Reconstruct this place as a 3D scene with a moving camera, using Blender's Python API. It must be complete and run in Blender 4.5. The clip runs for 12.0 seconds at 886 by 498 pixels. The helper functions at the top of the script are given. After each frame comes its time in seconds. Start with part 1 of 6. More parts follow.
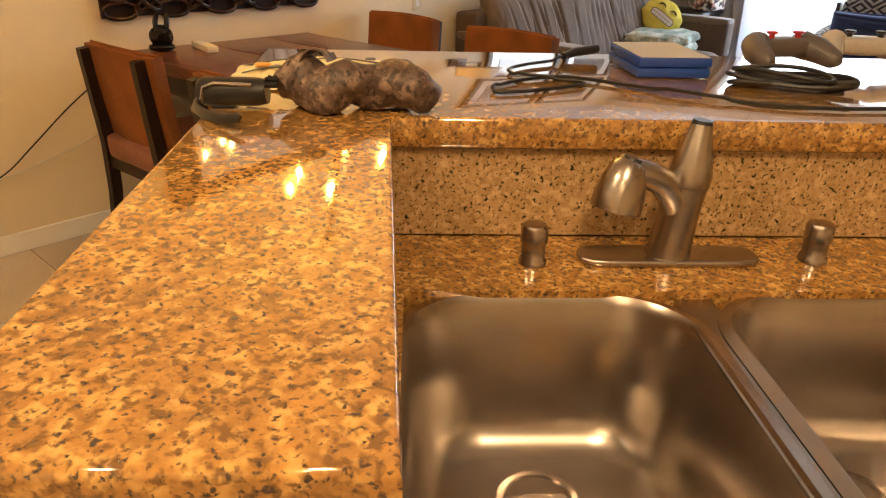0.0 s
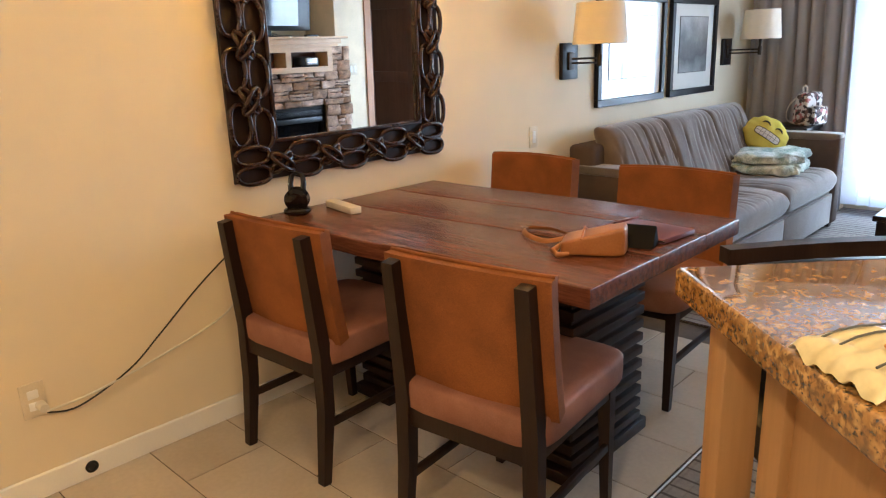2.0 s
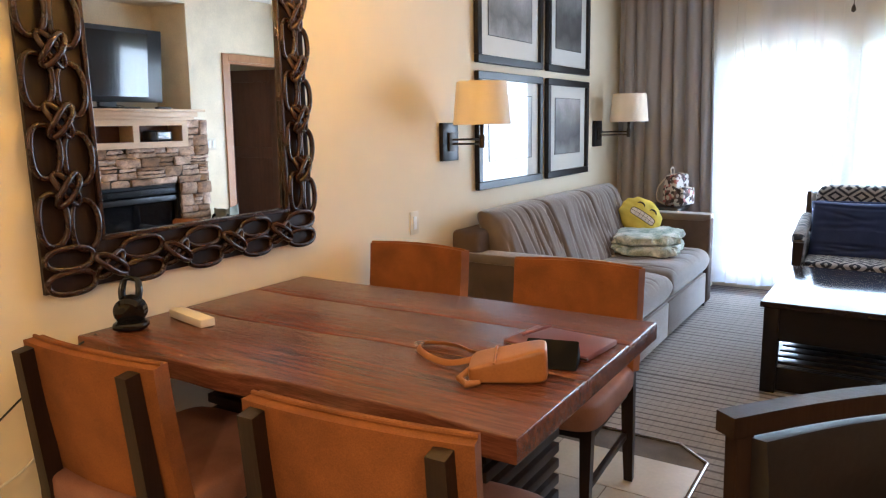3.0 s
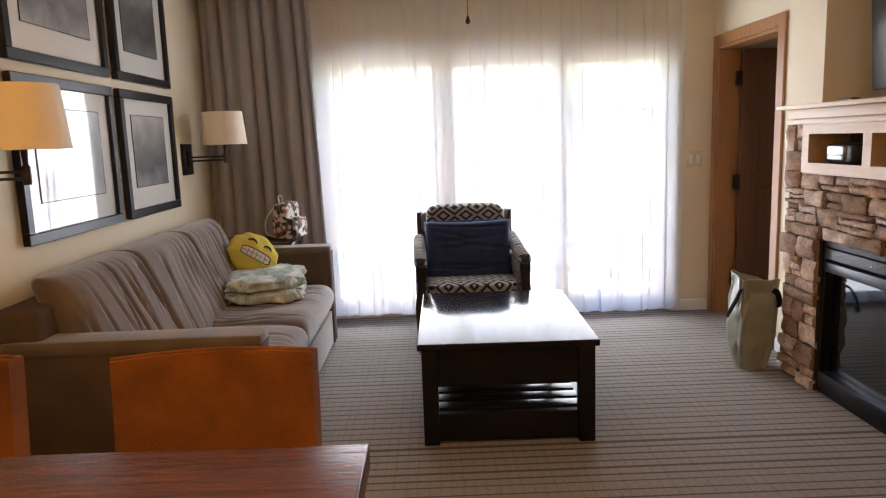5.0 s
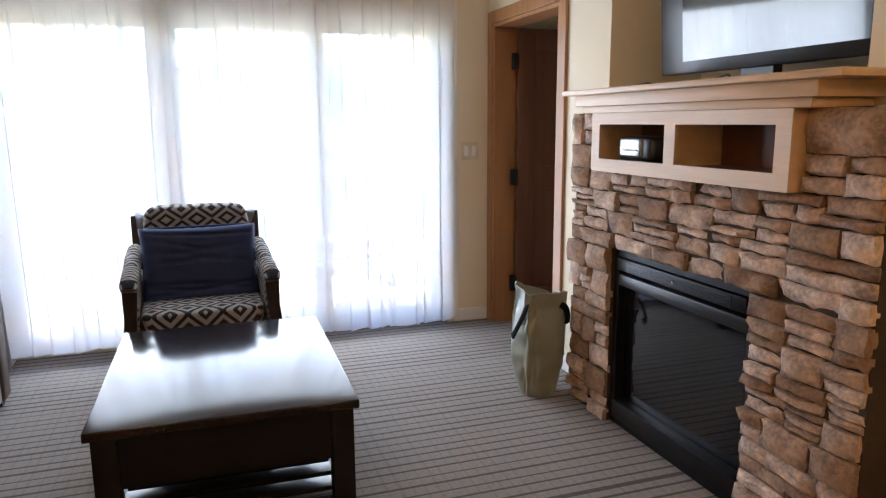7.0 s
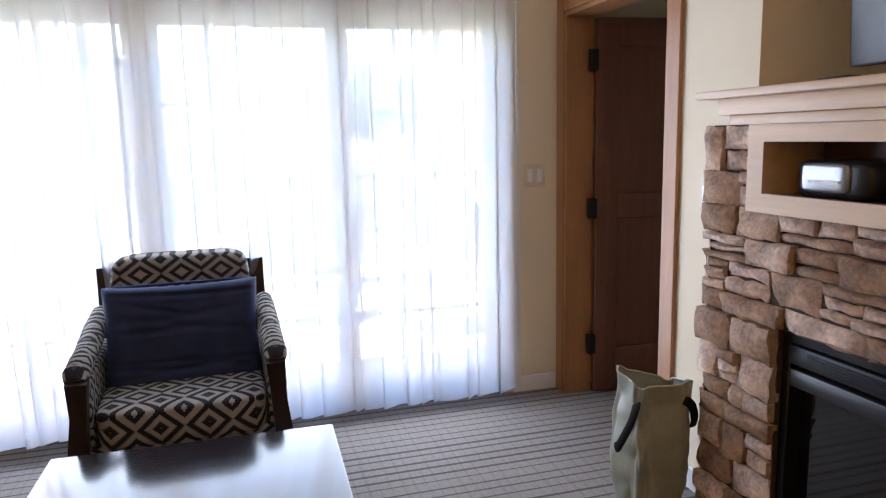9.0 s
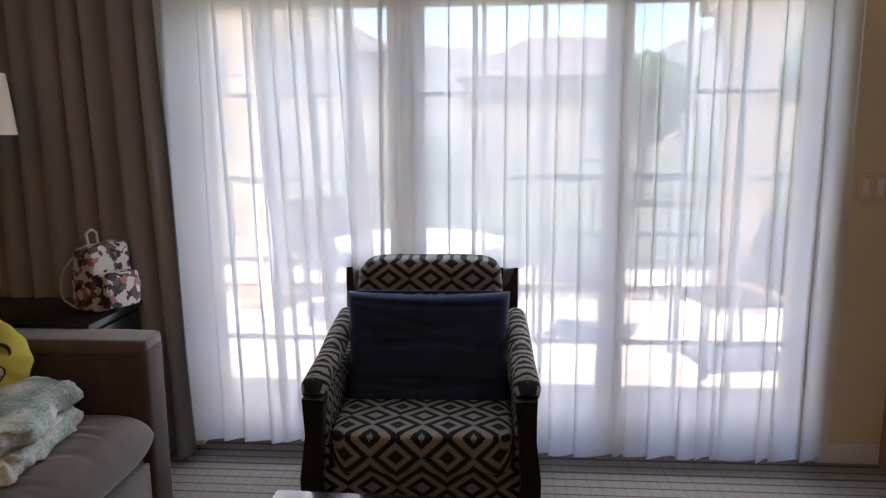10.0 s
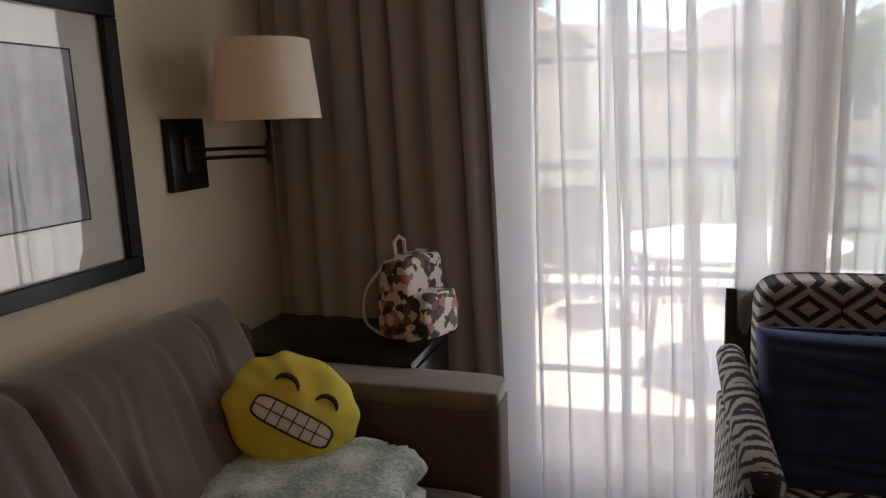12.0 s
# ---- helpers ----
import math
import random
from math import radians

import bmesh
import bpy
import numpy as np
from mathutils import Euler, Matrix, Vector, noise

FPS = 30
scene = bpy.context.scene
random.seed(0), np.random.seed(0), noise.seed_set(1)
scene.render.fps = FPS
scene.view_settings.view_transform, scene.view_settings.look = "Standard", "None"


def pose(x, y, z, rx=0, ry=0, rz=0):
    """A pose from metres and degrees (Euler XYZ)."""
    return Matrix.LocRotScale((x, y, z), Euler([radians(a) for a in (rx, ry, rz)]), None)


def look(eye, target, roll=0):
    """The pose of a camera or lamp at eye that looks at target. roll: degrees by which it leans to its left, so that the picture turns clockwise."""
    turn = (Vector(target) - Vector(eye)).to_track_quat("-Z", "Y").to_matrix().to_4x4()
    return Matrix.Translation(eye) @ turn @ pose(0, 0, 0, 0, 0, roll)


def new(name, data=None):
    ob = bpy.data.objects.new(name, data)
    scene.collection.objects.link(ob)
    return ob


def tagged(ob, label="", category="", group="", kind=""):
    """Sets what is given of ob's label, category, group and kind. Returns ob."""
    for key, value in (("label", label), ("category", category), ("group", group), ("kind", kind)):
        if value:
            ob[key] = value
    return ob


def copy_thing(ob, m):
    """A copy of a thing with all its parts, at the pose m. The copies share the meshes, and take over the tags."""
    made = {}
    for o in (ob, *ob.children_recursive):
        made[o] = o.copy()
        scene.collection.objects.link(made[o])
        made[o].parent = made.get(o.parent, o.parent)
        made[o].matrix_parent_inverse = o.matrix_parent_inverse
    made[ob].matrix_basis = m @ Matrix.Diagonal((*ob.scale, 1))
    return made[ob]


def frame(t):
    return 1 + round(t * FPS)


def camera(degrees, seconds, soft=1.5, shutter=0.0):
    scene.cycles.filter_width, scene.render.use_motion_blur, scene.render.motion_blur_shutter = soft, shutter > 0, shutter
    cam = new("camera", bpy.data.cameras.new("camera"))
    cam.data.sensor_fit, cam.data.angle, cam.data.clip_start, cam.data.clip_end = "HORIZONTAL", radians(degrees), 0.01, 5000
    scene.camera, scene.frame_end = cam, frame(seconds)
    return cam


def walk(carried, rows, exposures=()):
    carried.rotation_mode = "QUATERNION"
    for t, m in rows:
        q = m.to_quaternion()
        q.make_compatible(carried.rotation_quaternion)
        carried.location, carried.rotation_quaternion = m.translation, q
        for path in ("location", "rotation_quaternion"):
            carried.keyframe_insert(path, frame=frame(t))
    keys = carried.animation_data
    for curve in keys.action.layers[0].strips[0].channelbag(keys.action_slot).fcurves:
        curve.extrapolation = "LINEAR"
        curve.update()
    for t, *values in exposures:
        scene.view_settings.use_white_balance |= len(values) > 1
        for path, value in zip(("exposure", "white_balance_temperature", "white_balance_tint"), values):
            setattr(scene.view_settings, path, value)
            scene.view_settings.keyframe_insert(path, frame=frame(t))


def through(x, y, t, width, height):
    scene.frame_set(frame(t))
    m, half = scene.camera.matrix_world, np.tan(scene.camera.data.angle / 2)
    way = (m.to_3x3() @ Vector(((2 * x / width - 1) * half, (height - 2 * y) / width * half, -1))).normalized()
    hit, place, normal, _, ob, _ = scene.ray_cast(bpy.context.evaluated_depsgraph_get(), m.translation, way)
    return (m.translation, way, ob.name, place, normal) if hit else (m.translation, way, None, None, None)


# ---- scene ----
cam = camera(64.6, 12.0, soft=1.2)
PATH = [
    (0, (0.094, 0.342, 1.279), (-1.132, 1.682, 0.441), 1.4),
    (0.5, (-0.095, 0.3, 1.306), (-1.365, 1.63, 0.522), 0.5),
    (1, (-0.302, 0.265, 1.311), (-1.631, 1.576, 0.593), -0.9),
    (1.5, (-0.496, 0.215, 1.333), (-1.856, 1.534, 0.693), -1.9),
    (2, (-0.661, 0.282, 1.336), (-2.003, 1.665, 0.8), -2.2),
    (2.5, (-0.819, 0.442, 1.353), (-2.079, 1.942, 0.946), -1.4),
    (3, (-0.969, 0.578, 1.358), (-2.042, 2.23, 1.01), -1.1),
    (3.5, (-1.121, 0.738, 1.372), (-1.891, 2.561, 1.08), -0.9),
    (5.5, (-1.417, 1.524, 1.342), (-1.209, 3.488, 1.024), -1.8),
    (6, (-1.332, 1.715, 1.344), (-0.966, 3.652, 1.009), -1.2),
    (6.5, (-1.224, 1.941, 1.33), (-0.703, 3.84, 0.978), -0.5),
    (8.5, (-0.902, 2.933, 1.323), (-0.161, 4.757, 0.97), -1.3),
    (9, (-0.907, 3.182, 1.343), (-0.363, 5.081, 1.028), -1.3),
    (9.5, (-0.938, 3.454, 1.314), (-0.709, 5.416, 1.002), -0.7),
    (10, (-0.931, 3.671, 1.362), (-1.073, 5.638, 1.031), -0.3),
    (10.5, (-1.1, 3.814, 1.35), (-1.533, 5.738, 1.02), -0.3),
    (11, (-1.339, 3.934, 1.363), (-1.964, 5.8, 1.006), -0.9),
    (11.5, (-1.542, 4.064, 1.314), (-2.228, 5.91, 0.963), -1.7),
    (12, (-1.705, 4.27, 1.341), (-2.3, 6.145, 0.977), -2.2),
]
EXPOSURES = [(0.0, 5.75, 5950, 8), (1.0, 5.85, 5350, 5), (2.0, 5.95, 4950, 4), (3.0, 5.95, 5100, 6), (3.5, 5.75, 5350, 6), (5.5, 5.25, 6400, 16), (6.0, 5.25, 5950, 10), (7.0, 5.3, 5700, 10), (8.5, 5.45, 5800, 12), (9.1, 5.0, 5500, 14), (9.5, 4.65, 5400, 14), (10.0, 4.05, 6100, 16), (10.5, 3.85, 6600, 16), (11.2, 3.78, 6700, 16), (12.0, 3.85, 6800, 16)]
walk(cam, [(t, look(eye, target, roll)) for t, eye, target, roll in PATH], EXPOSURES)

# ---- light ----
world = bpy.data.worlds.new("sky")
scene.world = world
world.use_nodes = True
wn = world.node_tree.nodes
sky = wn.new("ShaderNodeTexSky")
sky.sky_type = "NISHITA"
sky.sun_disc = False
sky.sun_elevation, sky.sun_rotation = radians(75), radians(205)
wn["Background"].inputs["Strength"].default_value = 0.063
world.node_tree.links.new(sky.outputs["Color"], wn["Background"].inputs["Color"])
sun = new("sun", bpy.data.lights.new("sun", "SUN"))
sun.data.energy, sun.data.angle, sun.data.color = 1.5, radians(0.53), (1.0, 0.96, 0.90)
az, el = radians(205), radians(75)
sun.matrix_world = look((0, 0, 0), (-math.sin(az) * math.cos(el), -math.cos(az) * math.cos(el), -math.sin(el)))

# lamp added before the sheers: boosts the wide patio window's daylight in the room
daylight = new("window_daylight_fill", bpy.data.lights.new("window_daylight_fill", "AREA"))
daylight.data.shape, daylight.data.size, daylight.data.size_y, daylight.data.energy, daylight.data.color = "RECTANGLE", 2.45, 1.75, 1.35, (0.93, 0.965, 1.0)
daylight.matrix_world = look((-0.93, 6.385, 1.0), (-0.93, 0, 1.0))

# ceiling lights of the kitchen and the candle bulbs of the chandelier, both warm
for x, y, watts in ((0.55, 0.15, 0.6), (-0.75, -0.55, 0.6), (0.9, -0.9, 0.34)):
    lamp = new("kitchen_downlight", bpy.data.lights.new("kitchen_downlight", "AREA"))
    lamp.data.shape, lamp.data.size, lamp.data.energy, lamp.data.color = "DISK", 0.16, watts, (1.0, 0.62, 0.28)
    lamp.matrix_world = look((x, y, 2.535), (x, y, 0))

# ---- materials ----
def material(name, base, rough=0.6, dark=None, scale=8.0, fine=120.0, bump=0.15, metal=0.0, stretch=(1, 1, 1), spec=0.5, contrast=0.5, wear=0.0):
    """A surface with large soft variation, fine grain and slight relief."""
    m = bpy.data.materials.new(name)
    m.use_nodes = True
    n, l = m.node_tree.nodes, m.node_tree.links
    b = n["Principled BSDF"]
    dark = dark or tuple(c * 0.7 for c in base)
    tc = n.new("ShaderNodeTexCoord")
    mp = n.new("ShaderNodeMapping")
    mp.inputs["Scale"].default_value = stretch
    l.new(tc.outputs["Object"], mp.inputs["Vector"])
    n1, n2 = n.new("ShaderNodeTexNoise"), n.new("ShaderNodeTexNoise")
    for k, (nd, sc, de) in enumerate(((n1, scale, 5), (n2, fine, 3))):
        nd.inputs["Scale"].default_value, nd.inputs["Detail"].default_value = sc, de
        l.new(mp.outputs["Vector"], nd.inputs["Vector"])
    ad = n.new("ShaderNodeMath")
    ad.operation = "MULTIPLY_ADD"
    l.new(n1.outputs["Fac"], ad.inputs[0])
    ad.inputs[1].default_value = 0.65
    m2 = n.new("ShaderNodeMath")
    m2.operation = "MULTIPLY"
    m2.inputs[1].default_value = 0.35
    l.new(n2.outputs["Fac"], m2.inputs[0])
    l.new(m2.outputs[0], ad.inputs[2])
    ramp = n.new("ShaderNodeValToRGB")
    ramp.color_ramp.elements[0].position, ramp.color_ramp.elements[1].position = 0.5 - 0.25 * (1 - contrast) - 0.05, 0.5 + 0.25 * (1 - contrast) + 0.05
    ramp.color_ramp.elements[0].color, ramp.color_ramp.elements[1].color = (*dark, 1), (*base, 1)
    l.new(ad.outputs[0], ramp.inputs["Fac"])
    l.new(ramp.outputs["Color"], b.inputs["Base Color"])
    b.inputs["Roughness"].default_value, b.inputs["Metallic"].default_value = rough, metal
    b.inputs["Specular IOR Level"].default_value = spec
    if bump:
        bp = n.new("ShaderNodeBump")
        bp.inputs["Strength"].default_value, bp.inputs["Distance"].default_value = bump, 0.004
        l.new(ad.outputs[0], bp.inputs["Height"])
        l.new(bp.outputs["Normal"], b.inputs["Normal"])
    return m


def varied(m, amount=0.25, island=False):
    """Let each piece of the material differ a little in brightness and hue."""
    n, l = m.node_tree.nodes, m.node_tree.links
    b = n["Principled BSDF"]
    src = b.inputs["Base Color"].links[0].from_socket
    info = n.new("ShaderNodeNewGeometry" if island else "ShaderNodeObjectInfo")
    hs = n.new("ShaderNodeHueSaturation")
    mr = n.new("ShaderNodeMapRange")
    mr.inputs["To Min"].default_value, mr.inputs["To Max"].default_value = 1 - amount, 1 + amount
    l.new(info.outputs["Random Per Island" if island else "Random"], mr.inputs["Value"])
    l.new(mr.outputs["Result"], hs.inputs["Value"])
    sat = n.new("ShaderNodeMapRange")
    sat.inputs["From Min"].default_value, sat.inputs["From Max"].default_value = 1, 0
    sat.inputs["To Min"].default_value, sat.inputs["To Max"].default_value = 1 - amount * 0.8, 1 + amount * 0.4
    l.new(info.outputs["Random Per Island" if island else "Random"], sat.inputs["Value"])
    l.new(sat.outputs["Result"], hs.inputs["Saturation"])
    l.new(src, hs.inputs["Color"])
    l.new(hs.outputs["Color"], b.inputs["Base Color"])
    return m


def granite(name, ground, blot, speck, light, size=1.0, rough=0.08):
    m = material(name, ground, rough, blot, 22 / size, 70 / size, 0.0, contrast=0.25)
    n, l = m.node_tree.nodes, m.node_tree.links
    b = n["Principled BSDF"]
    src = b.inputs["Base Color"].links[0].from_socket
    tc = n["Texture Coordinate"]
    for scale, lo, hi, colour in ((30 / size, 0.48, 0.66, light), (52 / size, 0.51, 0.64, blot), (80 / size, 0.57, 0.68, speck)):
        t = n.new("ShaderNodeTexNoise")
        t.inputs["Scale"].default_value, t.inputs["Detail"].default_value, t.inputs["Distortion"].default_value = scale, 2.2, 0.25
        off = n.new("ShaderNodeMapping")
        off.inputs["Location"].default_value = (scale, scale * 0.3, 1.7)
        l.new(tc.outputs["Object"], off.inputs["Vector"])
        l.new(off.outputs["Vector"], t.inputs["Vector"])
        r = n.new("ShaderNodeMapRange")
        r.inputs["From Min"].default_value, r.inputs["From Max"].default_value = lo, hi
        l.new(t.outputs["Fac"], r.inputs["Value"])
        mx = n.new("ShaderNodeMix")
        mx.data_type = "RGBA"
        l.new(r.outputs["Result"], mx.inputs["Factor"])
        l.new(src, mx.inputs["A"])
        mx.inputs["B"].default_value = (*colour, 1)
        src = mx.outputs["Result"]
    l.new(src, b.inputs["Base Color"])
    if rough < 0.1:
        b.inputs["Coat Weight"].default_value, b.inputs["Coat Roughness"].default_value, b.inputs["Coat IOR"].default_value = 1.0, 0.03, 1.75
    return m


def wood(name, base, dark, rough=0.45, along="x", scale=1.0, bump=0.2, spec=0.5):
    s = {"x": (0.06, 1, 1), "y": (1, 0.06, 1), "z": (1, 1, 0.06)}[along]
    return material(name, base, rough, dark, 28 * scale, 160 * scale, bump, stretch=s, contrast=0.35, spec=spec)


def plain(name, base, rough=0.5, metal=0.0, bump=0.05, spec=0.5):
    return material(name, base, rough, tuple(c * 0.8 for c in base), 12, 200, bump, metal, spec=spec)


M_WALL = material("wall_paint", (0.80, 0.70, 0.52), 0.75, (0.76, 0.655, 0.48), 3, 260, 0.12)
M_CEIL = material("ceiling_paint", (0.86, 0.85, 0.82), 0.85, (0.82, 0.81, 0.77), 3, 200, 0.2)
M_WHITE = material("white_trim_paint", (0.86, 0.85, 0.84), 0.4, (0.80, 0.79, 0.77), 5, 150, 0.05)
M_GRANITE = granite("granite_top", (0.55, 0.28, 0.060), (0.19, 0.098, 0.028), (0.065, 0.042, 0.026), (0.64, 0.385, 0.11), 0.37)
M_SPLASH = granite("granite_splash", (0.50, 0.34, 0.17), (0.34, 0.21, 0.09), (0.025, 0.028, 0.015), (0.56, 0.39, 0.21), 0.36, 0.12)
M_TABLE = wood("table_wood", (0.23, 0.078, 0.038), (0.058, 0.019, 0.012), 0.25, "x", 2.2, 0.6)
M_DARK = wood("dark_wood", (0.030, 0.016, 0.011), (0.013, 0.007, 0.005), 0.42, "z", spec=0.25)
M_ESPRESSO = wood("espresso_wood", (0.011, 0.009, 0.010), (0.006, 0.005, 0.006), 0.28, "x", bump=0.05, spec=0.3)
M_RUST = material("rust_suede", (0.33, 0.115, 0.022), 0.7, (0.14, 0.046, 0.012), 6, 320, 0.25, spec=0.25)
# seat tone paler and pinker than M_RUST: daylight sheen put into the colour
M_SEAT = material("rust_suede_daylit_seat", (0.33, 0.155, 0.10), 0.65, (0.21, 0.09, 0.055), 9, 320, 0.25, spec=0.3)
M_MIRFRAME = material("carved_frame", (0.042, 0.017, 0.010), 0.24, (0.016, 0.007, 0.005), 20, 120, 0.2)
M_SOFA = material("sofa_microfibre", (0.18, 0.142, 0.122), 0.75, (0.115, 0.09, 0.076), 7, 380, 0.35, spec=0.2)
# darker copy of the sofa fabric; shade on its sides is in the colour
M_SOFASHADE = material("sofa_microfibre_shaded", (0.115, 0.080, 0.064), 0.85, (0.075, 0.052, 0.042), 7, 380, 0.3, spec=0.3)
M_OAKTRIM = wood("oak_trim", (0.42, 0.205, 0.08), (0.29, 0.13, 0.05), 0.4, "z")
M_MANTEL = wood("mantel_maple", (0.70, 0.50, 0.32), (0.58, 0.39, 0.23), 0.4, "y")
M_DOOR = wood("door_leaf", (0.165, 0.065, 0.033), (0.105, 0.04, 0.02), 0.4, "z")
M_BLACK = plain("black_metal", (0.02, 0.02, 0.022), 0.4, 0.6)
M_BRONZE = plain("bronze_metal", (0.05, 0.038, 0.03), 0.4, 0.8)
M_BLACKPLASTIC = plain("black_plastic", (0.015, 0.015, 0.017), 0.3)
M_STEEL = material("brushed_steel", (0.46, 0.415, 0.38), 0.27, (0.36, 0.32, 0.29), 20, 300, 0.05, 1.0, stretch=(0.1, 1, 1))
M_PLATE = plain("ivory_plate", (0.75, 0.66, 0.50), 0.4)
M_SHADE = material("lampshade_linen", (0.84, 0.74, 0.60), 0.9, (0.76, 0.67, 0.52), 8, 300, 0.2)
M_SOFA.node_tree.nodes["Principled BSDF"].inputs["Sheen Weight"].default_value = 0.5
M_SOFA.node_tree.nodes["Principled BSDF"].inputs["Sheen Roughness"].default_value = 0.4
M_GROUT = material("grout", (0.15, 0.115, 0.085), 0.9, (0.09, 0.07, 0.05), 10, 200, 0.3)
M_TILE = varied(material("floor_tile", (0.62, 0.54, 0.44), 0.3, (0.50, 0.43, 0.34), 3.5, 60, 0.1), 0.08)
M_CABINET = wood("cabinet_wood", (0.46, 0.27, 0.11), (0.36, 0.20, 0.075), 0.45, "z")
M_STONE = varied(material("ledge_stone", (0.66, 0.42, 0.265), 0.85, (0.21, 0.14, 0.105), 9, 70, 1.0, contrast=0.62), 0.44)
M_MORTAR = material("stone_shadow_joint", (0.07, 0.05, 0.035), 0.95, (0.04, 0.03, 0.02), 10, 80, 0.5)


def carpet_material():
    m = material("striped_carpet", (0.315, 0.285, 0.265), 0.95, (0.235, 0.212, 0.196), 60, 420, 0.6, spec=0.1)
    n, l = m.node_tree.nodes, m.node_tree.links
    b = n["Principled BSDF"]
    src = b.inputs["Base Color"].links[0].from_socket
    sep = n.new("ShaderNodeSeparateXYZ")
    l.new(n["Texture Coordinate"].outputs["Object"], sep.inputs[0])

    def lines(axis, period, width, strength, src):
        wob = n.new("ShaderNodeTexNoise")
        wob.noise_dimensions = "1D"
        wob.inputs["Scale"].default_value = 1.4 / period
        l.new(sep.outputs[axis], wob.inputs["W"])
        a = n.new("ShaderNodeMath")
        a.operation = "MULTIPLY_ADD"
        a.inputs[1].default_value = 0.5
        l.new(wob.outputs["Fac"], a.inputs[0])
        d = n.new("ShaderNodeMath")
        d.operation = "DIVIDE"
        d.inputs[1].default_value = period
        l.new(sep.outputs[axis], d.inputs[0])
        l.new(d.outputs[0], a.inputs[2])
        f = n.new("ShaderNodeMath")
        f.operation = "PINGPONG"
        f.inputs[1].default_value = 0.5
        l.new(a.outputs[0], f.inputs[0])
        r = n.new("ShaderNodeMapRange")
        r.inputs["From Min"].default_value, r.inputs["From Max"].default_value = width, width * 1.7
        r.inputs["To Min"].default_value, r.inputs["To Max"].default_value = strength, 0
        l.new(f.outputs[0], r.inputs["Value"])
        mx = n.new("ShaderNodeMix")
        mx.data_type = "RGBA"
        l.new(r.outputs["Result"], mx.inputs["Factor"])
        l.new(src, mx.inputs["A"])
        mx.inputs["B"].default_value = (0.045, 0.036, 0.03, 1)
        return mx.outputs["Result"]

    src = lines(1, 0.060, 0.075, 0.72, src)
    src = lines(0, 0.045, 0.06, 0.13, src)
    l.new(src, b.inputs["Base Color"])
    return m


def sheer_material(name, colour, see, through):
    m = bpy.data.materials.new(name)
    m.use_nodes = True
    n, l = m.node_tree.nodes, m.node_tree.links
    n.remove(n["Principled BSDF"])
    out = n["Material Output"]
    tr, tl, df = n.new("ShaderNodeBsdfTransparent"), n.new("ShaderNodeBsdfTranslucent"), n.new("ShaderNodeBsdfDiffuse")
    t = n.new("ShaderNodeTexNoise")
    t.inputs["Scale"].default_value = 900
    r = n.new("ShaderNodeMapRange")
    r.inputs["To Min"].default_value, r.inputs["To Max"].default_value = see - 0.12, see + 0.12
    l.new(t.outputs["Fac"], r.inputs["Value"])
    tl.inputs["Color"].default_value = df.inputs["Color"].default_value = (*colour, 1)
    a, c = n.new("ShaderNodeMixShader"), n.new("ShaderNodeMixShader")
    a.inputs[0].default_value = through
    l.new(df.outputs[0], a.inputs[1])
    l.new(tl.outputs[0], a.inputs[2])
    l.new(r.outputs["Result"], c.inputs[0])
    l.new(a.outputs[0], c.inputs[1])
    l.new(tr.outputs[0], c.inputs[2])
    l.new(c.outputs[0], out.inputs["Surface"])
    return m


def glass_material(name, tint=(1, 1, 1), rough=0.0):
    m = bpy.data.materials.new(name)
    m.use_nodes = True
    n, l = m.node_tree.nodes, m.node_tree.links
    n.remove(n["Principled BSDF"])
    tr, gl, fr, mx = n.new("ShaderNodeBsdfTransparent"), n.new("ShaderNodeBsdfGlossy"), n.new("ShaderNodeFresnel"), n.new("ShaderNodeMixShader")
    tr.inputs["Color"].default_value = (*tint, 1)
    gl.inputs["Roughness"].default_value = rough
    l.new(fr.outputs[0], mx.inputs[0])
    l.new(tr.outputs[0], mx.inputs[1])
    l.new(gl.outputs[0], mx.inputs[2])
    l.new(mx.outputs[0], n["Material Output"].inputs["Surface"])
    return m


def glow(name, colour, strength):
    m = plain(name, colour)
    b = m.node_tree.nodes["Principled BSDF"]
    b.inputs["Emission Color"].default_value, b.inputs["Emission Strength"].default_value = (*colour, 1), strength
    return m


M_CARPET = carpet_material()
M_SHEER = sheer_material("white_sheer", (0.96, 0.955, 0.955), 0.17, 0.9)
M_DRAPE = sheer_material("taupe_drape", (0.38, 0.355, 0.35), 0.0, 0.10)
M_DRAPE.node_tree.nodes["Map Range"].inputs["To Min"].default_value = 0
M_DRAPE.node_tree.nodes["Map Range"].inputs["To Max"].default_value = 0
M_GLASS = glass_material("window_glass")
M_MIRROR = plain("mirror_silver", (0.92, 0.92, 0.90), 0.01, 1.0, 0.0)
M_BULB = glow("candle_bulb", (1.0, 0.46, 0.06), 6.5)


# ---- shapes ----
def box(bm, x0, x1, y0, y1, z0, z1, bevel=0.0, seg=2):
    v = [bm.verts.new((x, y, z)) for z in (z0, z1) for y in (y0, y1) for x in (x0, x1)]
    fs = [bm.faces.new([v[i] for i in q]) for q in ((0, 2, 3, 1), (4, 5, 7, 6), (0, 1, 5, 4), (2, 6, 7, 3), (0, 4, 6, 2), (1, 3, 7, 5))]
    if bevel:
        bmesh.ops.bevel(bm, geom=list({e for f in fs for e in f.edges}), offset=bevel, segments=seg, profile=0.5, affect="EDGES")
    return bm


def boxed(*a, **k):
    return box(bmesh.new(), *a, **k)


